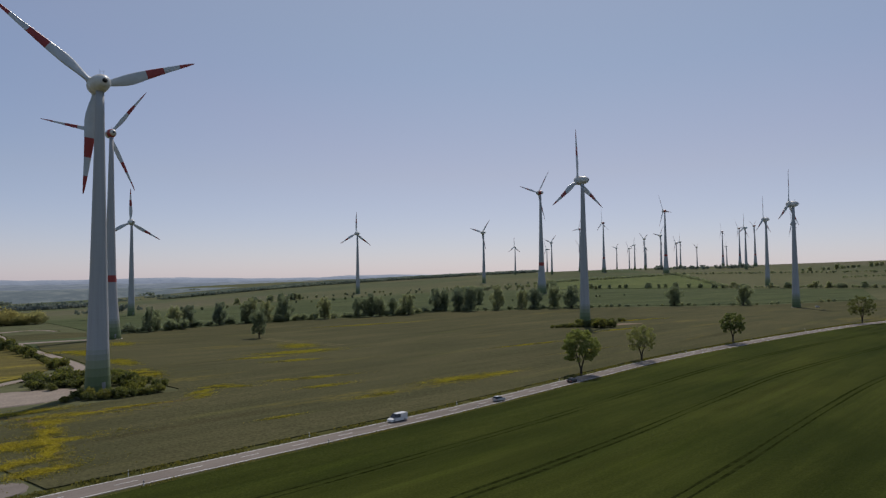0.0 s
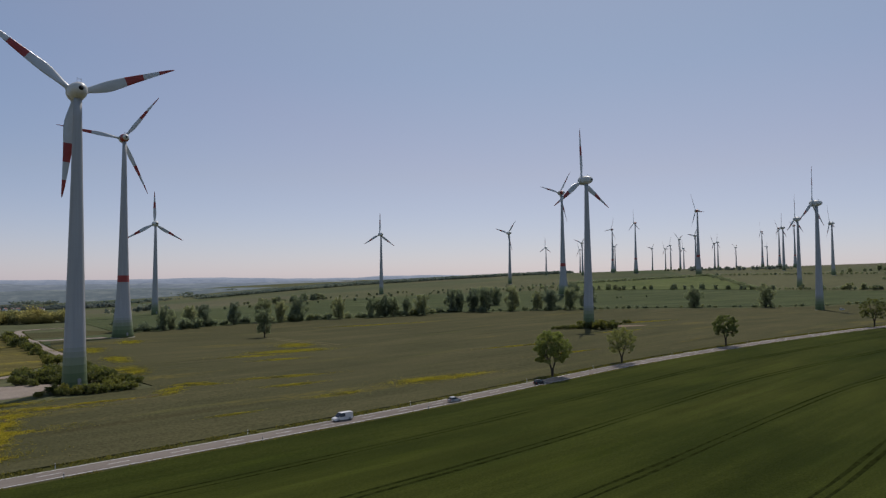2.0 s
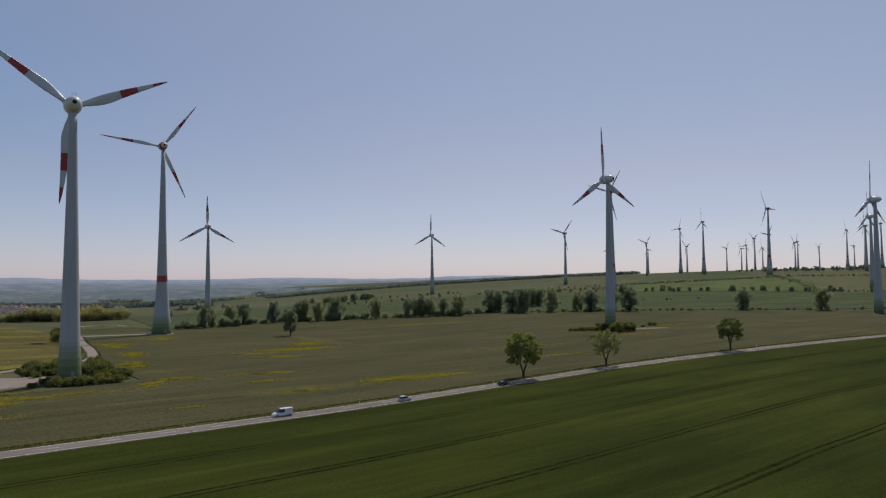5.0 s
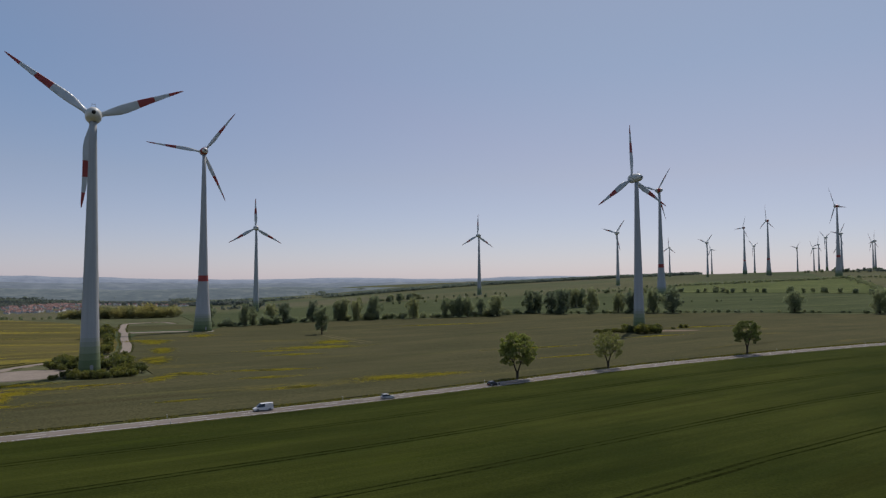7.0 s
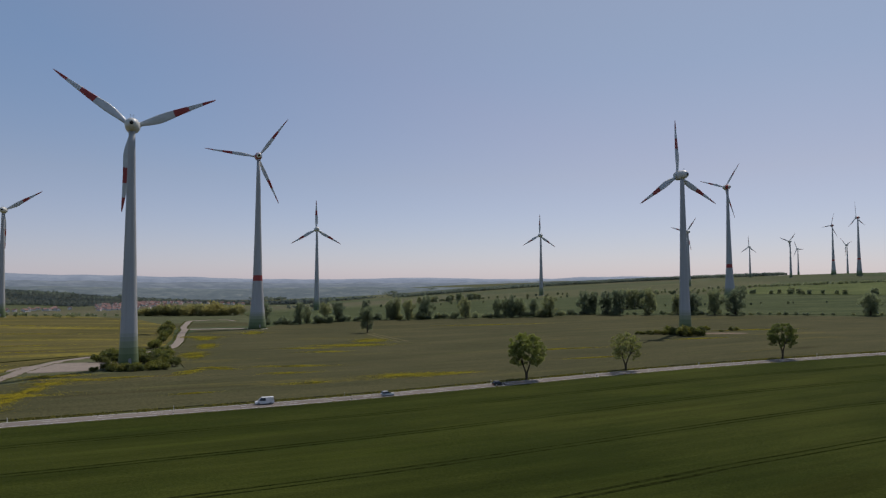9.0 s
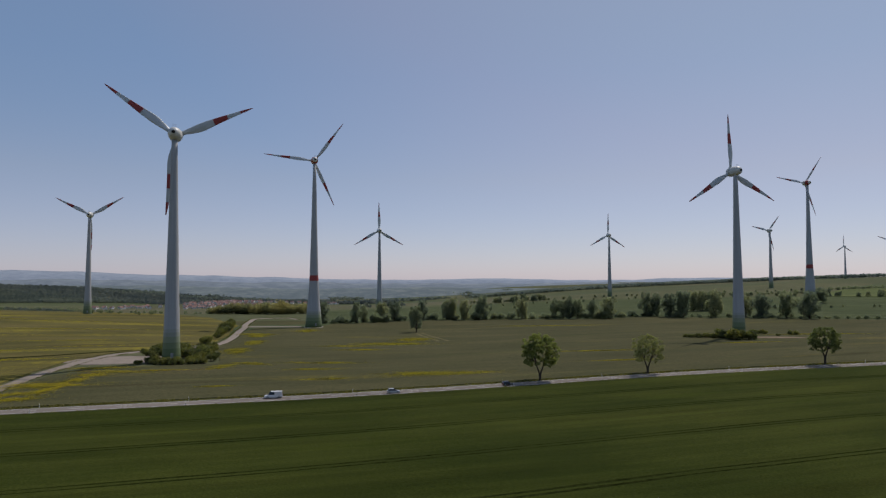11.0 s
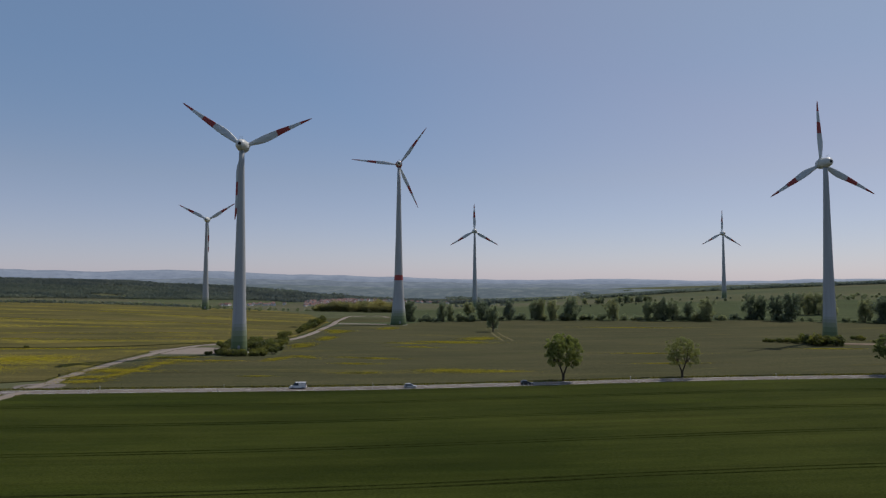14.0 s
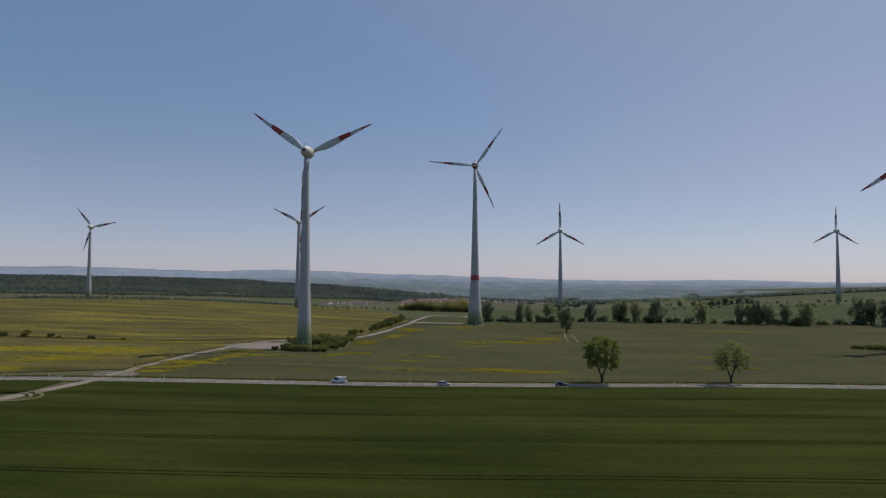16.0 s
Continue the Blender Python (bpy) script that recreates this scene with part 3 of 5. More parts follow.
def turbine(kind, x, y, hub_z, phase, yaw=46, label=""):
    hub = {"A": 98.0, "B": 138.0}[kind]
    z = h1(x, y)
    s = (hub_z - z) / hub
    root = new("wind_turbine")
    root.matrix_basis = pose(x, y, z) @ Matrix.Diagonal((s, s, s, 1))
    tagged(root, label or {"A": "pale wind turbine with red-banded blades and green-ringed foot", "B": "tall wind turbine with red tower band and flared foot"}[kind], "wind turbine", "wind farm turbines")
    part("tower", E_tower[kind], root, "tapered tower with green rings at the foot")
    fr = 3.6 if kind == "A" else 6.3
    part("foundation", E_foot, root, "round concrete foundation", Matrix.Diagonal((fr, fr, 1, 1)))
    part("door", E_door[kind], root, "grey steel door", pose(0, 0, 0, 0, 0, yaw + 10))
    head = pose(0, 0, hub, 0, 0, yaw)
    nac = part("nacelle", E_nac[kind], root, "egg-shaped nacelle with red band" if kind == "B" else "egg-shaped pale nacelle", head)
    part("vent", E_vent, nac, "dark round tail vent")
    part("wind_gauge", E_mast, nac)
    part("spinner", E_spin, root, "", head)
    k = 41 / 35.5 if kind == "B" else 1.0
    for i in range(3):
        m = head @ pose(0, 3.7, 0, 0, phase + 120 * i, 0)
        b = part("blade", E_blade, root, "grey blade with red and white bands" if i == 0 else "", m @ Matrix.Diagonal((k * (0.68 if kind == "B" else 1.0), k * (0.8 if kind == "B" else 1.0), k, 1)))
        part("blade_socket", E_root, b)
    return root


turbine("A", -110, 210, 98, 66)
turbine("B", -227.9, 434.1, 132.9, 36)
turbine("A", -340.3, 682.5, 94.1, 0)
turbine("A", -159, 1068, 103.2, 2)
turbine("A", 90.5, 447.2, 98.2, -2)
turbine("B", 124.7, 920.8, 148.6, 38)
turbine("A", 327.2, 628.6, 97.9, 3)
turbine("A", 61, 1331, 118.5, 42)
turbine("B", 519.8, 1597, 182, -30)
turbine("A", 485, 1012, 113, 0)
turbine("A", -487.3, 399.6, 98, 58)
turbine("A", -800, 248, 103, 80)
far_turbines = [("A", 205, 2190, 121), ("A", 290, 1930, 123), ("A", 395, 2770, 133), ("B", 425, 2190, 179), ("A", 640, 3300, 165), ("B", 440, 1910, 178),
                ("A", 775, 3100, 146), ("A", 880, 3270, 149), ("A", 830, 2990, 154), ("A", 720, 2455, 156), ("A", 1130, 3830, 170), ("A", 650, 2042, 146),
                ("A", 1060, 3100, 166), ("A", 960, 2760, 156), ("A", 1190, 3190, 148), ("B", 1110, 2690, 193), ("A", 1310, 3130, 148), ("B", 1048, 2390, 187),
                ("A", 800, 1787, 150), ("B", 990, 2143, 179), ("A", 725, 1390, 132)]
for i, (k, x, y, hz) in enumerate(far_turbines):
    turbine(k, x, y, hz, (i * 47) % 120, 46 + (i * 13) % 11 - 5, "distant pale wind turbine on the ridge")


# ---- trees and shrubs ----
def tube(path, radii, n=7):
    v = []
    path = [Vector([float(c) for c in p]) for p in path]
    for i, (p, r) in enumerate(zip(path, map(float, radii))):
        d = (path[min(i + 1, len(path) - 1)] - path[max(i - 1, 0)]).normalized()
        a = d.orthogonal().normalized()
        b = d.cross(a)
        v += [tuple(p + r * (math.cos(6.2832 * k / n) * a + math.sin(6.2832 * k / n) * b)) for k in range(n)]
    return v, grid_faces(len(path), n, True)


def leaves(rng, centres, sizes, count, size):
    """Bent leaf clumps round the given cluster centres, denser towards their skins."""
    c = np.array(centres)
    s = np.array(sizes)
    p = (s.prod(axis=1) ** 0.667)
    k = rng.choice(len(c), count, p=p / p.sum())
    d = rng.normal(size=(count, 3))
    d /= np.linalg.norm(d, axis=1)[:, None]
    r = rng.random(count) ** 0.45 * (1 + 0.12 * rng.normal(size=count))
    q = c[k] + d * s[k] * r[:, None]
    a = rng.normal(size=(count, 3))
    a /= np.linalg.norm(a, axis=1)[:, None]
    b = np.cross(a, rng.normal(size=(count, 3)))
    b /= np.linalg.norm(b, axis=1)[:, None]
    n = np.cross(a, b)
    w = size * (0.55 + 0.9 * rng.random(count))[:, None]
    v = np.stack([q - a * w, q - b * w * 0.6 + n * w * 0.25, q + a * w, q + b * w * 0.6 + n * w * 0.25], 1).reshape(-1, 3)
    i = np.arange(count)[:, None] * 4
    f = np.concatenate([i + [0, 1, 2], i + [0, 2, 3]], 0)
    return v, f


def tree(name, label, seed, height, width, base, leaf_mat, count, size, lumps=26, shape="round", forks=2, group=""):
    """A tapered trunk with limbs, and a crown of leaf clumps grouped about the limb ends."""
    rng = np.random.default_rng(seed)
    root = new(name)
    tagged(root, label, "tree", group)
    v, f = [], []

    def add(path, radii, n=7):
        a, b = tube(path, radii, n)
        f.extend(tuple(i + len(v) for i in q) for q in b)
        v.extend(a)

    r0 = height * (0.024 if shape == "tall" else 0.031)
    lean = rng.normal(size=2) * 0.02 * height
    top = height * 0.82
    spine = [(lean[0] * t * t, lean[1] * t * t, top * t) for t in np.linspace(0, 1, 7)]
    add([(0, 0, -0.4)] + spine, [r0 * 1.5] + [r0 * (1.05 - 0.95 * t) for t in np.linspace(0, 1, 7)], 9)
    centres, sizes = [], []
    for k in range(lumps):
        t = (k + 0.5) / lumps
        z = base + (height - base) * (0.03 + 0.91 * t)
        u = (z - base) / (height - base)
        if shape == "round":
            rad = width / 2 * (0.78 + 0.22 * math.sin(math.pi * u) if u < 0.5 else math.sqrt(max(0.08, 1 - ((u - 0.5) / 0.54) ** 2)))
        elif shape == "tall":
            rad = width / 2 * (0.9 + 0.16 * math.sin(9 * u + seed)) * (1 if u < 0.7 else 1.9 - 1.28 * u)
        else:
            rad = width / 2 * (1 - 0.75 * u ** 2)
        ang = k * 2.399 + rng.normal() * 0.35
        rr = rad * (0.3 + 0.7 * rng.random())
        x, y = rr * math.cos(ang) + lean[0] * u, rr * math.sin(ang) + lean[1] * u
        if shape == "round" and u < 0.45:
            z -= 0.09 * height * (rr / rad) ** 2
        sz = max(0.055 * width, rad * (0.22 + 0.22 * rng.random()))
        centres.append((x, y, z))
        sizes.append((sz, sz, sz * (0.8 if shape == "round" else 1.15)))
        if k % forks == 0:
            z0 = max(base * 0.75, z - rr * 0.95 - 0.08 * height)
            t0 = min(1, z0 / top)
            p0 = Vector((lean[0] * t0 * t0, lean[1] * t0 * t0, z0))
            p2 = Vector((x, y, z))
            p1 = (p0 + p2) / 2 + Vector((x, y, 0)) * 0.15 - Vector((0, 0, 0.02 * height))
            q = r0 * (0.5 - 0.3 * t0)
            add([p0, p1, p2], [q, q * 0.6, q * 0.2], 5)
            for s in (-1, 1):
                e = p2 + Vector((rng.normal() * sz, rng.normal() * sz, sz * 0.6))
                add([p1, (p1 + e) / 2 + Vector((0, 0, 0.03 * height * s * 0.5)), e], [q * 0.5, q * 0.3, q * 0.1], 4)
    if shape == "tall":
        centres.append((lean[0], lean[1], base + (height - base) * 0.5))
        sizes.append((width * 0.34, width * 0.34, (height - base) * 0.42))
    else:
        for k in range(11):  # low outer boughs that hang about the trunk
            a, q = k * 0.571 + rng.normal() * 0.15, width * (0.33 + 0.1 * rng.random())
            centres.append((q * math.cos(a), q * math.sin(a), base + (height - base) * (0.04 + 0.14 * rng.random())))
            sizes.append((width * 0.1, width * 0.1, width * 0.075))
        for k in range(7):
            a, q = k * 2.1, width * 0.17
            centres.append((q * math.cos(a), q * math.sin(a), base + (height - base) * (0.32 + 0.08 * k)))
            sizes.append((width * 0.13, width * 0.13, width * 0.1))
    part("trunk", mesh("trunk", v, f, M_bark, smooth=True), root, "dark bark trunk and limbs")
    a, b = leaves(rng, centres, sizes, count, size)
    part("crown", triangles("crown", a, b, leaf_mat), root, "loose leafy crown")
    return root


def bush(name, label, seed, height, width, leaf_mat, count, size, group="", category="bush"):
    rng = np.random.default_rng(seed)
    root = new(name)
    tagged(root, label, category, group)
    v, f, centres, sizes = [], [], [], []
    for k in range(9):
        a, r = rng.random() * 6.28, width * 0.36 * rng.random() ** 0.5
        z = height * (0.3 + 0.38 * rng.random())
        centres.append((r * math.cos(a), r * math.sin(a), z))
        s = height * (0.24 + 0.14 * rng.random())
        sizes.append((s * 1.1, s * 1.1, s))
        p, q = tube([(r * 0.3 * math.cos(a), r * 0.3 * math.sin(a), -0.2), (r * 0.7 * math.cos(a), r * 0.7 * math.sin(a), z * 0.5), centres[-1]], [0.09, 0.06, 0.02], 5)
        f.extend(tuple(i + len(v) for i in t) for t in q)
        v.extend(p)
    part("branchwork", mesh("branchwork", v, f, M_bark), root)
    a, b = leaves(rng, centres, sizes, count, size)
    a[:, 2] = np.maximum(a[:, 2], 0.0)
    part("foliage", triangles("foliage", a, b, leaf_mat), root)
    return root


def put(ob, x, y, s=1.0, turn=0.0, sz=None, lift=0.0):
    ob.matrix_basis = pose(x, y, h1(x, y) + lift, 0, 0, turn) @ Matrix.Diagonal((s, s, sz or s, 1))
    return ob


def put_copy(ob, x, y, s=1.0, turn=0.0, sz=None, lift=0.0):
    base = ob.scale.copy()
    ob.scale = (1, 1, 1)
    c = copy_thing(ob, pose(x, y, h1(x, y) + lift, 0, 0, turn) @ Matrix.Diagonal((s, s, sz or s, 1)))
    ob.scale = base
    return c


def beside_road(x, y, d):
    """The same spot along the road, moved square to it until it stands d metres to the right of its middle."""
    k = nearest_on_road(x, y)
    p, right = road_line[k], offset_line(road_line, 1.0)[k] - road_line[k]
    s = d - ((x - p[0]) * right[0] + (y - p[1]) * right[1])
    return x + s * right[0], y + s * right[1]


def spreading_tree(name, label, seed, height, width, fork, leaf_mat, clusters, per, size, stems=2, flat=0.12):
    """A broadleaf tree: a forked trunk, long limbs, twigs, and leaf clusters at the twig ends with gaps between."""
    rng = np.random.default_rng(seed)
    root = new(name)
    tagged(root, label, "tree", "roadside trees")
    v, f = [], []

    def add(path, radii, n=6):
        a, b = tube(path, radii, n)
        f.extend(tuple(i + len(v) for i in q) for q in b)
        v.extend(a)

    r0 = 0.026 * height
    mid, up, wide = height * 0.615, height * 0.385, width / 2
    nodes = []
    per_stem = 4
    for k in range(stems):
        a0 = 6.2832 * k / stems + 0.5
        top = np.array((0.1 * width * math.cos(a0), 0.1 * width * math.sin(a0), fork + 0.13 * height))
        foot = np.array((0.25 * r0 * math.cos(a0), 0.25 * r0 * math.sin(a0), -0.4))
        neck = np.array((0.5 * r0 * math.cos(a0), 0.5 * r0 * math.sin(a0), fork * 0.75))
        add([foot, foot * 0.7 + (0, 0, 0.5), neck, top], [r0 * 1.25, r0 * 0.85, r0 * 0.72, r0 * 0.55], 8)
        for j in range(per_stem):
            a = a0 + (j - 1.5) * 6.2832 / stems / per_stem * 1.1 + rng.normal() * 0.12
            lift = (0.25, 0.85, 0.5, 0.72)[j] + rng.normal() * 0.06
            end = np.array((wide * 0.82 * math.cos(a) * math.cos(lift * 1.45), wide * 0.82 * math.sin(a) * math.cos(lift * 1.45), mid + up * 0.85 * math.sin(lift * 1.9 - 0.45)))
            knee = top * 0.5 + end * 0.5 + np.array((0.1 * width * math.cos(a), 0.1 * width * math.sin(a), -0.03 * height)) + rng.normal(size=3) * 0.012 * height
            ts = np.linspace(0, 1, 7)[:, None]
            curve = (1 - ts) ** 2 * top + 2 * ts * (1 - ts) * knee + ts ** 2 * end
            curve[1:-1] += rng.normal(size=(5, 3)) * 0.008 * height
            rad = r0 * 0.46 * (1 - 0.85 * ts[:, 0])
            add(list(curve), list(rad))
            nodes += [(p, q) for p, q in zip(curve[2:], rad[2:])]
    spots = np.array([p for p, q in nodes])
    centres, tries = [], 0
    while len(centres) < clusters and tries < 9000:
        tries += 1
        d = rng.normal(size=3)
        d /= np.linalg.norm(d)
        r = 0.45 + 0.55 * rng.random() ** 0.6
        r *= 1 + 0.16 * noise.noise((d[0] * 2.2, d[1] * 2.2, d[2] * 2.2 + seed))
        p = np.array((d[0] * wide * r, d[1] * wide * r, mid + d[2] * up * r))
        if d[2] < -0.55 and math.hypot(d[0], d[1]) * r < 0.5:
            continue
        p[2] = max(p[2], fork + flat * height * (1 - 0.75 * min(1, math.hypot(p[0], p[1]) / wide)))
        if centres and min(np.linalg.norm(np.array(centres) - p, axis=1)) < 0.075 * width:
            continue
        centres.append(p)
    sizes = []
    for p in centres:
        k = int(np.argmin(np.linalg.norm(spots - p, axis=1) + 0.6 * np.maximum(0, spots[:, 2] - p[2])))
        q = nodes[k][1]
        b = spots[k]
        m = (b + p) / 2 + np.array((0, 0, 0.015 * height)) + rng.normal(size=3) * 0.01 * height
        add([b, m, p], [max(0.03, q * 0.6), max(0.025, q * 0.35), 0.012], 4)
        w = width * (0.055 + 0.035 * rng.random())
        sizes.append((w, w, w * 0.72))
    part("trunk", mesh("trunk", v, f, M_bark, smooth=True), root, "dark forked trunk and limbs")
    a, b = leaves(rng, centres, sizes, len(centres) * per, size)
    part("crown", triangles("crown", a, b, leaf_mat), root, "loose leafy crown with gaps")
    return root


put(spreading_tree("roadside_tree", "broad green lime tree with forked trunk beside the road", 11, 16.4, 12.6, 3.4, L_lime, 160, 84, 0.225), *beside_road(45.7, 240.1, -4.3))
put(spreading_tree("roadside_tree", "sparse yellow-green maple with visible limbs beside the road", 12, 14.6, 11.6, 3.2, L_yellow, 125, 56, 0.19, 2), *beside_road(75.8, 269.6, -4.3))
put(spreading_tree("roadside_tree", "dark green round lime tree beside the road", 13, 14.8, 11.2, 4.2, L_deep, 130, 66, 0.23, 2), *beside_road(133.5, 313.3, -4.3))
put(spreading_tree("roadside_tree", "sparse brownish tree with thin crown beside the road", 14, 17.5, 15.0, 4.5, L_shrub, 110, 30, 0.30, 2), 246, 399)
put(tree("field_tree", "lone dark tree standing in the rapeseed field", 15, 20.5, 11.5, 4.0, L_poplar, 3600, 0.45, 28, "tall"), -127.8, 434.1)

poplars = [tree("poplar", "tall grey-green tree in the field row", 20 + i, 22, 13.5, 0.8, L_poplar, 3400, 0.5, 40, "tall", 2, "field row trees") for i in range(4)]
shrubs = [bush("shrub", "dense dark shrub in the field row", 30 + i, 7, 9, L_poplar, 700, 0.6, "field row shrubs", "shrub") for i in range(3)]
ROW_WEST = [(-254, 474, 20, 1.0), (-230, 493, 20, .75), (-230, 504, 17, .7), (-226, 527, 19.5, .95), (-221, 541, 19, 1.0), (-201, 559, 20.5, .9), (-185, 580, 20.5, .9), (-180, 584, 23, .65),
            (-168, 584, 20.5, .9), (-156, 600, 24, 1.2), (-122, 620, 22, 1.0), (-93, 634, 20.5, .75), (-86, 638, 19, .9), (-80, 640, 23, .65), (-73, 644, 20.5, 1.1), (-60, 649, 19.4, .75), (-45, 655, 21.5, 1.2)]
ROW_EAST = [(-18, 695, 25, 1.15), (-9, 697, 24, .95), (6, 688, 24.5, 1.2), (19, 684, 26.5, 1.25), (16, 766, 23, 1.1), (24, 770, 23, 1.15), (30, 776, 22, 1.1), (6, 764, 22, 1.0), (47, 690, 27, 1.15), (73, 695, 22, 1.0), (86, 693, 23, 1.3), (107, 691, 25, 1.2), (125, 690, 25, 1.4),
            (135, 885, 19, 1.2), (235, 698, 22, 1.3), (300, 680, 22.5, 1.25)]
used = set()
for i, (x, y, hh, w) in enumerate(ROW_WEST + ROW_EAST):
    k = (i * 7) % 4
    fn = put_copy if k in used else put
    used.add(k)
    fn(poplars[k], x, y, w, i * 77 % 360, hh / 22)
used = set()
SHRUBS = [(-240, 484, 1.1), (-223, 511, 1.4), (-218, 520, 1.3), (-214, 540, 1.0), (-194, 573, 1.1), (-176, 583, 1.0), (-162, 592, 1.1), (-156, 592, 1.1), (-147, 606, 1.0), (-140, 609, 1.0), (-131, 614, 1.05),
          (-115, 630, .9), (-100, 633, .7), (-66, 645, .9), (-52, 652, 1.3), (-36, 668, .9), (-31, 683, .95), (-14, 690, .8), (12, 682, .8), (34, 684, .6), (60, 690, .7), (96, 690, .7)]
for i, (x, y, s) in enumerate(SHRUBS):
    k = i % 3
    (put_copy if k in used else put)(shrubs[k], x, y, s, i * 53 % 360)
    used.add(k)
tl = smooth_line(TREELINE, 7)
rng = np.random.default_rng(5)
for i, (x, y) in enumerate(tl):
    if rng.random() < (0.75 if x > 130 else 0.6):
        big = 1.6 if x < -40 else 1.0
        put_copy(shrubs[i % 3], x + rng.normal(), y + rng.normal(), (0.35 + 0.3 * rng.random()) * big, i * 31 % 360, (0.3 + 0.25 * rng.random()) * big)

bushes = [bush("bush", "leafy olive-green bush near the turbine foot", 40 + i, 3.4, 5.5, L_shrub, 800, 0.3, "bushes by the turbines") for i in range(4)]
used = set()


def bush_at(x, y, s, sz=None, i=0):
    k = i % 4
    (put_copy if k in used else put)(bushes[k], x, y, s, i * 71 % 360, sz)
    used.add(k)


n_b = 0
for (x0, y0), (x1, y1), cnt, s in [((-111, 196), (-89, 209), 11, 0.85), ((-106, 200), (-92, 212), 8, 0.8), ((-98, 213), (-128, 244), 11, 1.15), ((-95, 218), (-134, 252), 9, 0.95),
                                   ((-122, 217), (-140, 238), 8, 1.25), ((-128, 214), (-146, 232), 6, 1.1), ((-112, 222), (-130, 232), 6, 1.3)]:
    for t in np.linspace(0, 1, cnt):
        bush_at(x0 + (x1 - x0) * t + rng.normal() * 1.1, y0 + (y1 - y0) * t + rng.normal() * 1.1, s * (0.75 + 0.5 * rng.random()), None, n_b)
        n_b += 1
for x, y, s in [(64, 422, .7), (68, 420, .8), (72, 419, .9), (76, 419, .95), (80, 419, 1.0), (83, 423, 1.8), (87, 420, 1.4), (89, 411, 1.3), (94, 409, 1.9), (98, 411, 2.0), (92, 413, 1.7), (99, 464, .8), (103, 463, .9), (111, 447, .55), (117, 460, .9), (120, 461, .8), (70, 424, .7), (78, 424, .8), (84, 430, .9)]:
    bush_at(x, y, s, None, n_b)
    n_b += 1
for x, y, s in [(-154, 266, 1.5), (-160, 270, 1.4), (-185, 300, 1.1), (-197, 312, 1.7), (-206, 321, 1.8), (-216, 332, 1.6), (-228, 344, 1.8), (-238, 352, 1.9), (-246, 362, 2.0), (-256, 372, 1.7), (-266, 382, 1.9), (-275, 392, 2.1), (-172, 284, 1.0)]:
    bush_at(x - 4, y + 2, s * 0.9, None, n_b)
    n_b += 1
# the grove behind the track
thicket = [bush("grove_tree", "low spreading olive-green tree in the grove", 60 + i, 9, 10, L_grove, 1200, 0.45, "grove trees", "tree") for i in range(3)]
used_t = set()
for i in range(60):
    t, u = rng.random(), rng.random()
    x = -378 - 92 * t + 12 * u
    y = 556 - 40 * t + 34 * u
    s = (0.55 + 0.85 * rng.random()) * (0.7 + 0.7 * math.sin(math.pi * min(1, 0.12 + t)))
    k = i % 3
    (put_copy if k in used_t else put)(thicket[k], x, y, s, i * 41 % 360)
    used_t.add(k)

# small trees dotted along far field edges
dots = [tree("hedgerow_tree", "small dark tree on a far field edge", 70 + i, 9, 8, 1.5, L_poplar, 420, 0.8, 14, "round", 2, "far field edge trees") for i in range(2)]
used_d = set()
lines = [((139, 1016), (402, 964), 26, 0.7, 1.2), ((165, 1205), (420, 1404), 16, 0.35, 0.6), ((-300, 770), (-60, 1010), 22, 0.35, 0.6), ((-60, 1010), (130, 1010), 16, 0.4, 0.8), ((-330, 900), (-120, 1080), 22, 0.4, 0.65),
         ((400, 962), (700, 880), 20, 0.7, 1.3), ((420, 1000), (505, 1490), 24, 0.3, 0.55), ((505, 1490), (900, 1350), 22, 0.4, 0.8), ((560, 2060), (820, 1940), 22, 0.8, 1.7), ((800, 1500), (1300, 1900), 26, 0.8, 1.8),
         ((-60, 1090), (160, 1200), 18, 0.35, 0.6), ((700, 900), (1000, 1000), 16, 0.7, 1.3), ((60, 800), (200, 850), 12, 0.3, 0.6), ((-280, 880), (-230, 960), 10, 1.1, 1.6)]
n_d = 0
for (x0, y0), (x1, y1), cnt, s0, s1 in lines:
    for t in np.linspace(0, 1, cnt):
        x, y = x0 + (x1 - x0) * t + rng.normal() * 8, y0 + (y1 - y0) * t + rng.normal() * 6
        k = n_d % 2
        s = s0 + (s1 - s0) * rng.random() ** 2
        (put_copy if k in used_d else put)(dots[k], x, y, s, n_d * 37 % 360, s * 0.9)
        used_d.add(k)
        n_d += 1


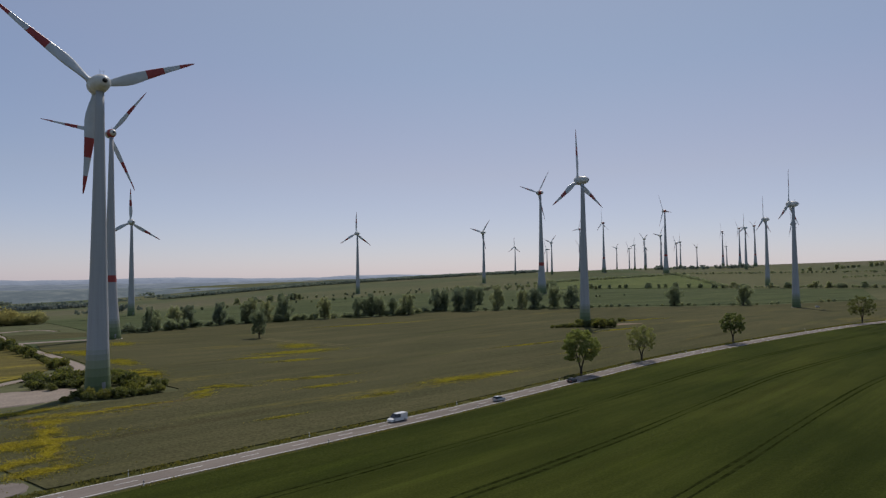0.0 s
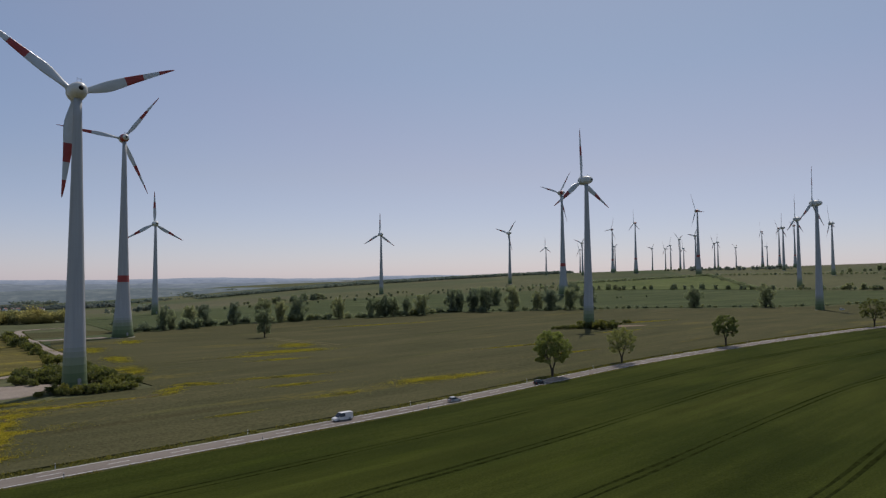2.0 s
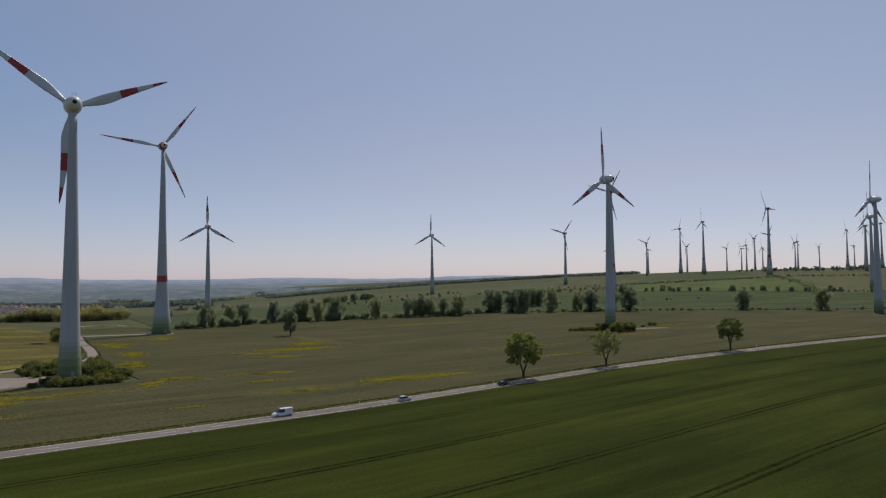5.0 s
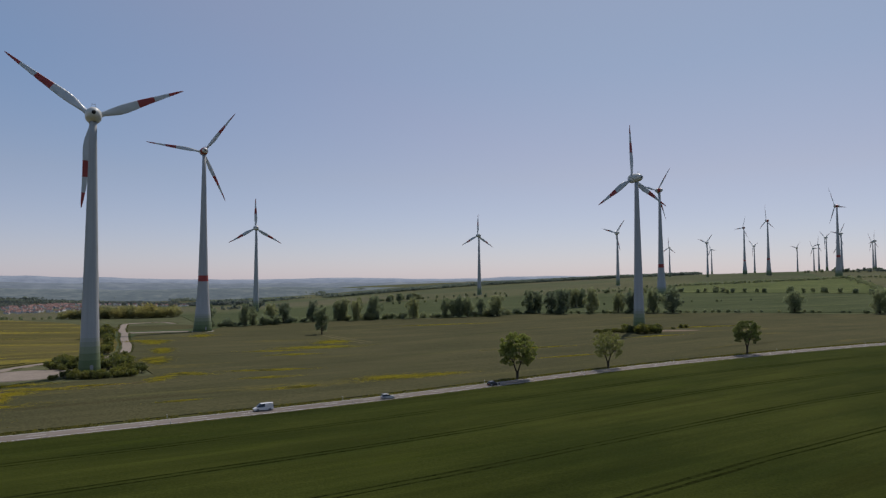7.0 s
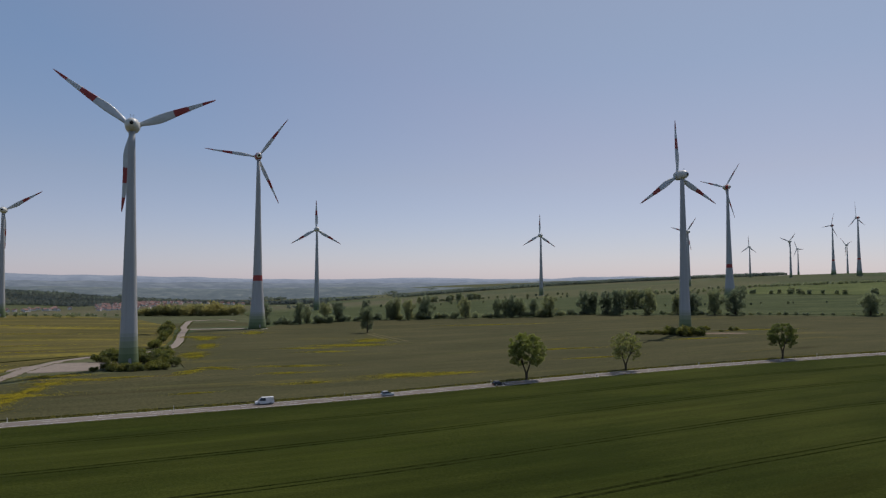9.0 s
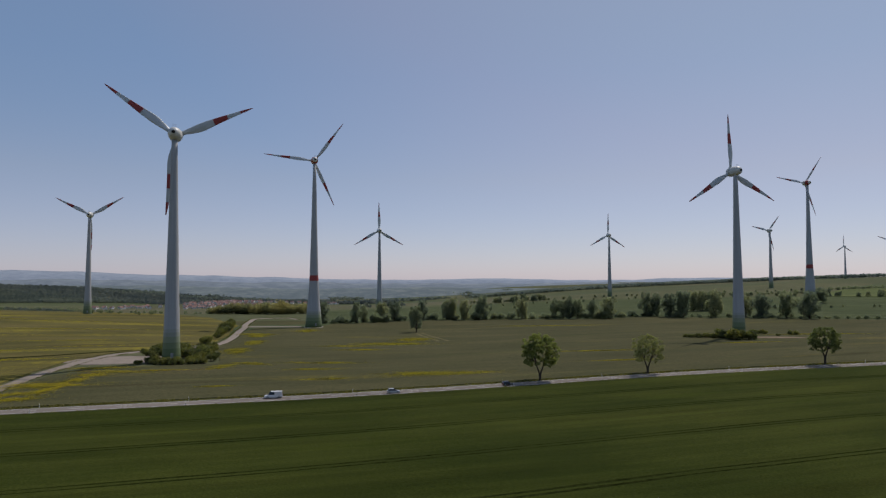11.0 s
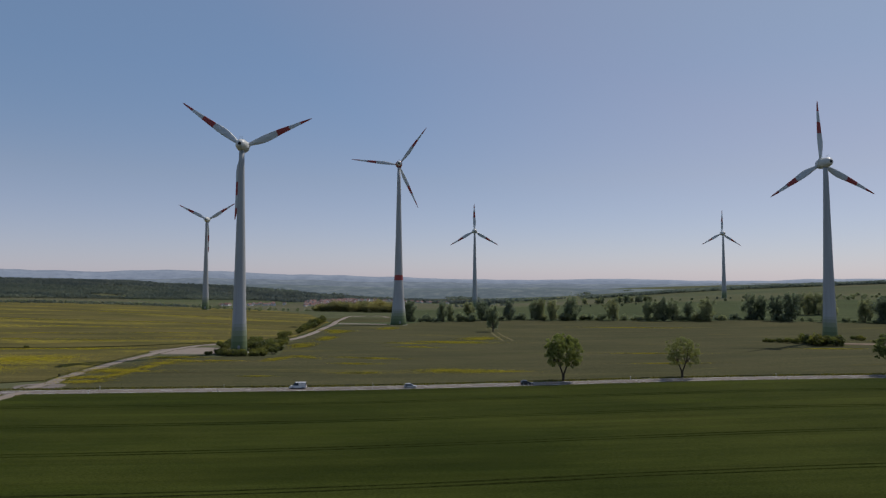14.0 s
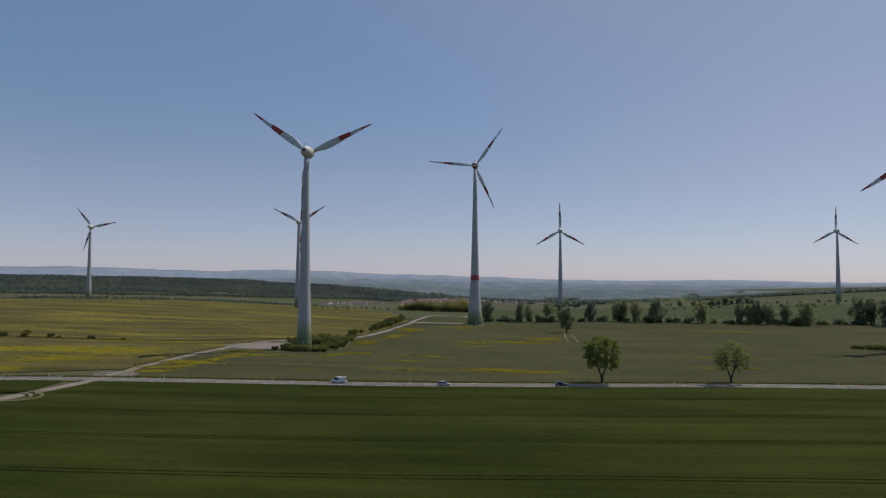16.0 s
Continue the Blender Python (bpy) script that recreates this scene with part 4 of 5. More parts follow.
# ---- distant woods, village, far hills ----
def wood(name, label, region, count, size, seed, clear=(), leaf=None, gaps=-0.42):
    """A far wood: one mesh of many lumpy crowns, uneven in height."""
    rng = np.random.default_rng(seed)
    (x0, y0), (ux, uy), (vx, vy) = region
    a, b = rng.random((2, count))
    x, y = x0 + ux * a + vx * b, y0 + uy * a + vy * b
    keep = np.array([noise.noise((p / 260, q / 260, seed)) > gaps for p, q in zip(x, y)])
    for cx, cy, cr in clear:
        keep &= np.hypot(x - cx, y - cy) > cr
    x, y = x[keep], y[keep]
    s = size * (0.6 + 0.7 * rng.random(len(x)) ** 2)
    z = hgt(x, y) + s * 0.8
    m = len(x)
    d = rng.normal(size=(m, 9, 3))
    d /= np.linalg.norm(d, axis=2)[..., None]
    d[..., 2] = np.abs(d[..., 2]) * 1.25 - 0.25
    q = np.stack([x, y, z], 1)[:, None] + d * s[:, None, None] * (0.55 + 0.4 * rng.random((m, 9, 1)))
    a = rng.normal(size=(m, 9, 3))
    a /= np.linalg.norm(a, axis=2)[..., None]
    b = np.cross(a, rng.normal(size=(m, 9, 3)))
    b /= np.linalg.norm(b, axis=2)[..., None]
    w = s[:, None, None] * (0.45 + 0.35 * rng.random((m, 9, 1)))
    v = np.stack([q - a * w, q - b * w * 0.8, q + a * w, q + b * w * 0.8], 2).reshape(-1, 3)
    i = np.arange(m * 9)[:, None] * 4
    ob = new(name, triangles(name, v, np.concatenate([i + [0, 1, 2], i + [0, 2, 3]], 0), leaf or L_wood))
    return tagged(ob, label, "woodland", kind="stuff")


def tree_rows(name, label, rows, size, seed):
    """Far orchard rows: one mesh of small uneven crowns set in lines."""
    rng = np.random.default_rng(seed)
    v, f = [], []
    for (x0, y0), (x1, y1), cnt in rows:
        for t in np.linspace(0, 1, cnt):
            x, y = x0 + (x1 - x0) * t + rng.normal() * 2, y0 + (y1 - y0) * t + rng.normal() * 2
            s = size * (0.6 + 0.6 * rng.random())
            a, b = leaves(rng, [(x, y, h1(x, y) + s * 1.1)], [(s, s, s)], 60, s * 0.35)
            f += [tuple(q + len(v)) for q in b]
            v += [tuple(q) for q in a]
    return tagged(new(name, mesh(name, v, f, L_poplar)), label, "orchard", kind="stuff")


tree_rows("orchard_rows", "far hedgerows and rows of small orchard trees", [((-900, 240), (-740, 560), 40), ((-960, 260), (-800, 600), 40), ((-1030, 250), (-870, 640), 36), ((150, 1195), (425, 1405), 110), ((425, 1405), (510, 1500), 45), ((510, 1500), (404, 970), 110), ((510, 1500), (950, 1380), 90), ((404, 966), (720, 880), 90), ((-10, 1040), (140, 1080), 40), ((700, 1180), (1100, 1300), 70), ((-720, 470), (-560, 640), 26), ((-790, 440), (-600, 690), 24), ((-520, 412), (-450, 440), 8)], 2.3, 9)
# these woods get their haze from the leaf colour alone
wood("ridge_wood", "dense wood along the far ridge with haze-tinted leaves", ((-1000, 2150), (1330, 330), (-60, 560)), 24000, 4.8, 1, (), L_ridge, -0.5)
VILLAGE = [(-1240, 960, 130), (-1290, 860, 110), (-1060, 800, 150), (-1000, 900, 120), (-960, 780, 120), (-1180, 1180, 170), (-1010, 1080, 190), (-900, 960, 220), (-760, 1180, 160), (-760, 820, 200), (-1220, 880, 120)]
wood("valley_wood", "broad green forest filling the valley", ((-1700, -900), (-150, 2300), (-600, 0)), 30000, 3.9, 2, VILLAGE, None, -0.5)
wood("valley_wood", "forest on the far valley slope with haze-tinted leaves", ((-2250, -900), (-150, 2300), (-650, 0)), 24000, 4.6, 12, VILLAGE, L_slope, -0.22)
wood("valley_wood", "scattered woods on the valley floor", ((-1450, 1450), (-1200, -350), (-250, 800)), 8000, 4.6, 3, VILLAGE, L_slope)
wood("valley_wood", "wood patches on the valley floor with haze-tinted leaves", ((-1150, 1900), (-1500, -200), (-100, 1300)), 9000, 6, 11, (), L_ridge, 0.12)
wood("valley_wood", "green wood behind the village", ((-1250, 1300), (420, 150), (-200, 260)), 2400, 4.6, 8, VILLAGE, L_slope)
wood("valley_wood", "wooded fringe behind the fields", ((-640, 470), (-160, -330), (-60, 40)), 420, 2.0, 4)
wood("hilltop_copse", "small dark copse on the hilltop", ((600, 1960), (240, -120), (20, 40)), 60, 7, 5)
wood("hilltop_copse", "dark copse on the hill crest", ((1000, 1450), (260, 80), (20, 40)), 70, 8, 6)
wood("field_copse", "dark copse at the end of the field", ((-470, 800), (130, 60), (10, 20)), 40, 5, 7)

M_wall = plain("village_render", (0.70, 0.67, 0.63), 0.9, 0, 0.5, 0.15)
M_roof = plain("red_roof_tiles", (0.22, 0.130, 0.115), 0.85, 0, 0.7, 0.25)
M_pane = plain("dark_window", (0.03, 0.035, 0.04), 0.15)


def house():
    root = new("house")
    tagged(root, "pale village house with red tiled gable roof", "house", "village houses")
    w, d, h, r = 5.0, 6.5, 5.5, 9.5
    v = [(-w, -d, -2), (w, -d, -2), (w, d, -2), (-w, d, -2), (-w, -d, h), (w, -d, h), (w, d, h), (-w, d, h), (0, -d, r), (0, d, r)]
    part("wall", mesh("wall", v, [(0, 1, 5, 8, 4), (2, 3, 7, 9, 6), (1, 2, 6, 5), (3, 0, 4, 7), (3, 2, 1, 0)], M_wall), root)
    e, t = 0.5, 0.3
    prof = [(-w - e, h - e * 0.8), (0, r), (w + e, h - e * 0.8), (w + e, h - e * 0.8 + t), (0, r + t), (-w - e, h - e * 0.8 + t)]
    v = [(x, y, z) for y in (-d - e, d + e) for x, z in prof]
    f = [(i, i + 6, (i + 1) % 6 + 6, (i + 1) % 6) for i in range(6)] + [(0, 1, 4, 5), (1, 2, 3, 4), (11, 10, 7, 6), (10, 9, 8, 7)]
    part("roof", mesh("roof", v, f, M_roof), root)
    win = mesh("window", [(x, y, z) for y in (-0.05, 0.05) for x, z in ((-0.6, -0.7), (0.6, -0.7), (0.6, 0.7), (-0.6, 0.7))], [(0, 1, 2, 3), (7, 6, 5, 4), (0, 4, 5, 1), (1, 5, 6, 2), (2, 6, 7, 3), (3, 7, 4, 0)], M_pane)
    for x in (-2.2, 2.2):
        for z in (1.5, 4.2):
            part("window", win, root, "", pose(x, -d, z))
    return root


h0 = house()
first = True
for i in range(250):
    a, b = rng.random(), rng.random()
    az, dist = radians(-51.3 + 6.3 * a), 1470 + 330 * b
    if i > 180:
        az, dist = radians(-58.5 + 5.5 * a), 1560 + 160 * b
    if i > 215:
        az, dist = radians(-45.0 + 6.5 * a), 1700 + 200 * b
    x, y = 100 + dist * math.sin(az), 25 + dist * math.cos(az)
    (put if first else put_copy)(h0, x, y, 0.45 + 0.25 * rng.random(), rng.random() * 360)
    first = False


# hill colour with the haze of the air painted in, and darker wood patches
def painted_haze_material(name, c, d):
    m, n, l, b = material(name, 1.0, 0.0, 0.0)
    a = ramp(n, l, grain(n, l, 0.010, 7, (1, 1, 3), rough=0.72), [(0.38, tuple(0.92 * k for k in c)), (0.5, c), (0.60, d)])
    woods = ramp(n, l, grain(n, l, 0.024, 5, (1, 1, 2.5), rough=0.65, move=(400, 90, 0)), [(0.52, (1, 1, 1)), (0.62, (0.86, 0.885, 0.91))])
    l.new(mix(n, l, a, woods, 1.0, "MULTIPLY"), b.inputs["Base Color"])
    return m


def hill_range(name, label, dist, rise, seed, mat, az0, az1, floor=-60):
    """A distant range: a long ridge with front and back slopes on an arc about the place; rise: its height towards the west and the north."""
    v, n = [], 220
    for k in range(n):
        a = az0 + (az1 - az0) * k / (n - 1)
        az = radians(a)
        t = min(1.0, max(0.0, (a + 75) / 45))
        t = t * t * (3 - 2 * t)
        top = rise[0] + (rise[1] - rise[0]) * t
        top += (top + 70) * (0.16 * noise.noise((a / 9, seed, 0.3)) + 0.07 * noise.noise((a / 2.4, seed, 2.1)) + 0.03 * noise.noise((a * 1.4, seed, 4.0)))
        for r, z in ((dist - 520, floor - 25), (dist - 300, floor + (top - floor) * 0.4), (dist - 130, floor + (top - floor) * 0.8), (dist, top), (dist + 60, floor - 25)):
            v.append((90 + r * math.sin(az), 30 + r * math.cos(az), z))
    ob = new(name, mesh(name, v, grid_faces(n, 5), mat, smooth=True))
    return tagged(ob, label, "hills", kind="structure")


# the farther the range, the paler and bluer its base colour, as haze
hill_range("backdrop", "hill range on the horizon painted pale blue as haze", 4780, (95, 22), 1.0, painted_haze_material("far_haze_paint", (0.232, 0.272, 0.33), (0.255, 0.295, 0.35)), -150, 35)
hill_range("backdrop_2", "wooded hills beyond the valley painted blue-grey as haze", 4150, (38, -2), 3.7, painted_haze_material("mid_haze_paint", (0.162, 0.194, 0.226), (0.198, 0.23, 0.255)), -150, 5)
hill_range("backdrop_3", "low hills across the valley painted blue-green as haze", 3550, (10, -22), 6.2, painted_haze_material("near_haze_paint", (0.124, 0.153, 0.165), (0.170, 0.197, 0.198)), -150, -8)


# ---- blossom patches ----
def blossoms(name, label, patches, density, size, seed, lift=0.3, mat=None, spread=1.0):
    """Loose clouds of small yellow flower heads standing in the crop."""
    rng = np.random.default_rng(seed)
    pts = []
    for cx, cy, rx, ry, turn in patches:
        k = int(density * rx * ry * 3.14)
        a, r = rng.random(k) * 6.2832, np.abs(rng.normal(size=k)) * 0.62
        x, y = spread * rx * r * np.cos(a), spread * ry * r * np.sin(a)
        c, s = math.cos(radians(turn)), math.sin(radians(turn))
        X, Y = cx + x * c - y * s, cy + x * s + y * c
        keep = np.array([noise.noise(((p + q) / 16, (p - q) / 5, seed)) + 0.7 * noise.noise((p / 2.6, q / 2.6, seed)) + e > 0.25 for p, q, e in zip(X, Y, rng.random(k) * 0.7)])
        pts.append(np.c_[X[keep], Y[keep]])
    p = np.concatenate(pts)
    n = len(p)
    q = np.c_[p, hgt(p[:, 0], p[:, 1]) + lift + 0.25 * rng.random(n)]
    a = rng.normal(size=(n, 3)) * (1, 1, 0.35)
    a /= np.linalg.norm(a, axis=1)[:, None]
    b = np.cross(a, rng.normal(size=(n, 3)))
    b /= np.linalg.norm(b, axis=1)[:, None]
    w = size * (0.6 + 0.8 * rng.random(n))[:, None]
    v = np.stack([q - a * w, q - b * w * 0.7, q + a * w, q + b * w * 0.7], 1).reshape(-1, 3)
    i = np.arange(n)[:, None] * 4
    ob = new(name, triangles(name, v, np.concatenate([i + [0, 1, 2], i + [0, 2, 3]], 0), mat or M_flower))
    return tagged(ob, label, "flowers", kind="stuff")


FIELD_PATCHES = [(-75, 324, 17, 7, 35), (-86, 300, 10, 3, 30), (-84, 362, 8, 13, 20), (-76, 219, 5, 2.4, 40), (-71, 220, 6, 2.2, 10), (-77, 211, 2.2, 7, -12), (-74, 204, 2, 5, -15), (3, 232, 14, 4.5, 35), (17, 243, 8, 2.6, 35), (-42, 176, 5, 1.2, 42),
                 (-49, 237, 12, 2.4, 30), (-40, 221, 9, 2, 40), (-197, 342, 9, 7, 40), (-186, 333, 5, 12, 40), (-141, 286, 4, 11, 35), (-148, 294, 4, 8, 35), (-117, 252, 5, 9, 30), (-109, 246, 3, 8, 30), (-67, 287, 9, 3, 35), (-71, 543, 30, 3, 25),
                 (40, 330, 16, 2, 30), (130, 470, 20, 3, 30), (-20, 206, 8, 2, 42), (-200, 395, 5, 12, 30), (60, 300, 12, 1.4, 35), (100, 392, 14, 1.6, 30)]
TRACK_PATCHES = [(-92, 157, 3, 17, 30), (-83, 144, 3, 12, 34), (-100, 168, 7, 3, 35), (-98, 178, 14, 2.5, 28), (-112, 181, 10, 3.0, 40), (-88, 150, 12, 3, 45), (-95, 146, 9, 6, 45), (-84, 134, 8, 4, 45), (-76, 130, 8, 3, 45), (-88, 188, 12, 1.2, 38)]
blossoms("rapeseed_blossom", "yellow rapeseed blossom patches in the faded field", FIELD_PATCHES, 95, 0.095, 21)
blossoms("rapeseed_blossom", "yellow rapeseed blossom along the track edge", TRACK_PATCHES, 70, 0.09, 22)
blossoms("yellowing_stalks", "yellowing rapeseed stalks round the blossom patches", FIELD_PATCHES + TRACK_PATCHES, 34, 0.13, 24, 0.26, M_stalk, 1.5)
blossoms("rapeseed_blossom", "broad yellow blossom drifts in the field behind the track",
         [(-140, 108, 26, 13, 55), (-122, 84, 16, 9, 50), (-150, 140, 16, 12, 50), (-168, 125, 26, 12, 45), (-190, 100, 30, 10, 50), (-172, 172, 18, 4, 52), (-196, 150, 40, 2.5, 45), (-215, 190, 40, 1.4, 42), (-260, 160, 50, 1.4, 40), (-240, 240, 40, 1.2, 45), (-320, 220, 60, 1.6, 40), (-300, 300, 40, 1.4, 40), (-380, 330, 60, 1.8, 38), (-420, 200, 70, 1.8, 40), (-290, 180, 40, 1.2, 42), (-340, 270, 50, 1.4, 44), (-200, 225, 24, 1.2, 45), (-450, 300, 60, 2, 35)], 27, 0.115, 23, 0.3)

for x, y, sc in [(-255, 110, 1.3), (-246, 122, 0.9), (-219, 137, 0.8), (-264, 101, 0.9), (-238, 124, 0.5), (-205, 150, 0.5)]:
    bush_at(x, y, sc, None, n_b)
    n_b += 1
DITCH = [(-160, 226), (-166, 206), (-173, 188), (-191, 160), (-219, 137), (-250, 114), (-300, 76), (-380, 10)]
dl = smooth_line(DITCH, 5)
ditch = new("ditch_edge", ribbon("ditch_edge", dl, 1.5, 0.5, M_dark_line, 0.1, 0.45, 31))
tagged(ditch, "dark grassy ditch line through the rapeseed", "ditch", kind="structure")

M_sand = plain("pale_trampled_crop", (0.19, 0.165, 0.095), 1.0, 0, 0.8, 0.3, 0.0)
for k, (ra, rb) in enumerate(((11.5, 5.0), (9.2, 3.2))):
    loop = np.array([(-53 + ra * math.cos(a) * 0.95, 82 + rb * math.sin(a) * 1.5 + ra * 0.25 * math.cos(a)) for a in np.linspace(-0.9, 2.0, 22)])
    ob = new("turning_loop", ribbon("turning_loop", loop, 0.8, 0.6, M_sand, 0.03, 0.12, 50 + k))
    tagged(ob, "pale tyre loop pressed into the green wheat", "wheel track", kind="structure")
M_rut = plain("bare_rut_soil", (0.105, 0.082, 0.05), 1.0, 0, 0.9, 0.35, 0.0)
RUT_DOWN = smooth_line([(-106, 173), (-99, 164.5), (-92.4, 157.2), (-87, 150), (-82.6, 143.6), (-78, 137.5)], 2.5)
RUT_ACROSS = smooth_line([(-116, 173), (-106, 173.5), (-101, 177), (-95.6, 180.9), (-88.5, 188), (-80, 194.6), (-75, 202)], 2.5)
for k, (line, d) in enumerate(((RUT_DOWN, -1.0), (RUT_DOWN, 1.0), (RUT_ACROSS, -0.9), (RUT_ACROSS, 0.9))):
    ob = new("field_rut", ribbon("field_rut", offset_line(line, d), 0.65, 0.325, M_rut, 0.03, 0.22, 80 + k))
    tagged(ob, "brown wheel rut pressed through the yellow blossom", "wheel track", kind="structure")
for k, line in enumerate(([(-126, 430), (-108, 408), (-82, 378), (-62, 356)], [(-121, 431), (-103, 410), (-77, 381), (-58, 360)])):
    ob = new("field_path", ribbon("field_path", smooth_line(line, 4), 0.9, 0.33, M_sand, 0.03, 0.25, 60 + k))
    tagged(ob, "pale wheel track leading to the lone tree", "wheel track", kind="structure")


def track_sign():
    root = new("track_sign")
    tagged(root, "small dark sign on a thin post beside the track", "sign")
    v, f = lathe([(0.04, -0.3), (0.04, 2.4)], 10)
    part("post", mesh("post", v, f, M_steel), root)
    v, f = lathe([(0.32, -0.015), (0.34, 0.0), (0.32, 0.015)], 20, "y")
    part("plate", mesh("plate", v, f, M_black), root, "dark round plate seen from behind", pose(0, -0.06, 2.2))
    return root


put(track_sign(), -85.5, 125.5, 1.0, 40)



def grass_strip(name, label, line, lo, hi, per_m, size, seed):
    """Uneven tufts of grass along a line, between two offsets to its right."""
    rng = np.random.default_rng(seed)
    seg = np.r_[0, np.cumsum(np.hypot(*np.diff(line, axis=0).T))]
    k = int(seg[-1] * per_m)
    t = rng.random(k) * seg[-1]
    tan = np.gradient(line, axis=0)
    tan /= np.linalg.norm(tan, axis=1)[:, None]
    x, y, tx, ty = (np.interp(t, seg, c) for c in (line[:, 0], line[:, 1], tan[:, 0], tan[:, 1]))
    d = lo + (hi - lo) * rng.random(k)
    x, y = x + ty * d, y - tx * d
    keep = np.array([noise.noise((p / 6, q / 6, seed)) + 0.5 * noise.noise((p / 1.5, q / 1.5, seed)) > -0.15 for p, q in zip(x, y)])
    x, y = x[keep], y[keep]
    n = len(x)
    z = hgt(x, y) + 0.12
    a = rng.random(n) * 6.2832
    w, h = size * (0.5 + rng.random(n)), size * (0.8 + 1.6 * rng.random(n))
    u = np.c_[np.cos(a), np.sin(a), 0 * a] * w[:, None]
    lean = rng.normal(size=(n, 3)) * 0.3 * h[:, None]
    lean[:, 2] = h
    b = np.c_[x, y, z]
    v = np.stack([b - u * 0.5, b + u * 0.5, b + u * 0.9 + lean, b - u * 0.9 + lean * 0.85], 1).reshape(-1, 3)
    i = np.arange(n)[:, None] * 4
    ob = new(name, triangles(name, v, np.concatenate([i + [0, 1, 2], i + [0, 2, 3]], 0), L_verge))
    return tagged(ob, label, "grass", kind="stuff")


near_road = road_line[nearest_on_road(-150, 12):nearest_on_road(330, 452)]
grass_strip("verge_grass", "rough tall grass along the far road edge", near_road, -6.2, -3.4, 18, 0.22, 71)
grass_strip("verge_grass", "rough dry grass along the near road edge", near_road, 3.4, 5.6, 16, 0.15, 72)
grass_strip("track_grass", "uneven grass along the gravel track", track_line, 2.5, 3.8, 8, 0.15, 73)
grass_strip("track_grass", "uneven grass along the gravel track", track_line, -4.0, -2.5, 8, 0.15, 74)

# ---- road furniture ----
M_post = plain("white_post_plastic", (0.75, 0.75, 0.73), 0.5)


def prism(name, prof, y0, y1, mat):
    """A solid with an outline in x, z drawn out along y."""
    n = len(prof)
    v = [(x, y, z) for y in (y0, y1) for x, z in prof]
    f = [tuple(range(n)), tuple(reversed(range(n, 2 * n)))] + [(i, i + n, (i + 1) % n + n, (i + 1) % n) for i in range(n)]
    return mesh(name, v, f, mat)


def marker_post():
    root = new("marker_post")
    tagged(root, "white plastic roadside marker post with black band", "marker post", "roadside marker posts")
    part("body", prism("body", [(-0.07, -0.2), (0.07, -0.2), (0.07, 1.0), (-0.02, 1.12), (-0.07, 1.1)], -0.07, 0.07, M_post), root)
    part("black_band", prism("black_band", [(-0.075, 0.7), (0.075, 0.7), (0.075, 0.88), (-0.075, 0.95)], -0.075, 0.075, M_black), root, "black slanted band")
    return root


post0 = marker_post()
far_side, near_side = offset_line(road_line, -3.9), offset_line(road_line, 3.9)
first = True
for x, y in [(-103, 88), (-91, 103), (-60, 130), (-33, 160), (1, 195), (34, 229), (63, 257), (100, 291), (142, 325), (190, 362)]:
    for edge in (far_side, near_side):
        q = edge[int(np.argmin(np.hypot(edge[:, 0] - x, edge[:, 1] - y)))]
        (put if first else put_copy)(post0, q[0], q[1], 1.0, 45, None, 0.1)
        first = False

for d in (-2.72, 2.72):
    edge = new("edge_line", ribbon("edge_line", offset_line(road_line, d), 0.2, 0.236, M_white_line, 0.01))
    tagged(edge, "worn white edge line of the road", "road marking", kind="structure")
dash = None
d_len = np.r_[0, np.cumsum(np.hypot(*np.diff(road_line, axis=0).T))]
for k in range(78):
    s = 230 + 12.0 * k
    if s > d_len[-1] - 10:
        break
    x, y = np.interp(s, d_len, road_line[:, 0]), np.interp(s, d_len, road_line[:, 1])
    x2, y2 = np.interp(s + 1, d_len, road_line[:, 0]), np.interp(s + 1, d_len, road_line[:, 1])
    if dash is None:
        dash = mesh("dash", [(a, b, c) for c in (-0.02, 0.012) for a, b in ((-2, -0.07), (2, -0.07), (2, 0.07), (-2, 0.07))], [(3, 2, 1, 0), (4, 5, 6, 7), (0, 1, 5, 4), (1, 2, 6, 5), (2, 3, 7, 6), (3, 0, 4, 7)], M_white_line)
    part("dash", dash, road, "", pose(x, y, h1(x, y) + 0.245, 0, 0, math.degrees(math.atan2(y2 - y, x2 - x))))

# ---- vehicles ----
M_glass = plain("car_glass", (0.02, 0.024, 0.028), 0.08, 0, 3, 0.05, 0.6)
M_tyre = plain("tyre_rubber", (0.02, 0.02, 0.02), 0.9)
M_rim = plain("alloy_rim", (0.45, 0.45, 0.46), 0.35, 0.8)
M_lamp = plain("lamp_glass", (0.7, 0.7, 0.68), 0.15)
M_tail = plain("tail_lamp", (0.35, 0.02, 0.02), 0.25)
E_tyre = lathe_mesh("tyre", [(0.2, -0.1), (0.3, -0.11), (0.325, -0.07), (0.325, 0.07), (0.3, 0.11), (0.2, 0.1)], [M_tyre], 20, "y")
E_rim = lathe_mesh("rim", [(0.05, -0.115), (0.2, -0.1), (0.21, 0.0), (0.2, 0.1), (0.05, 0.115)], [M_rim], 14, "y")


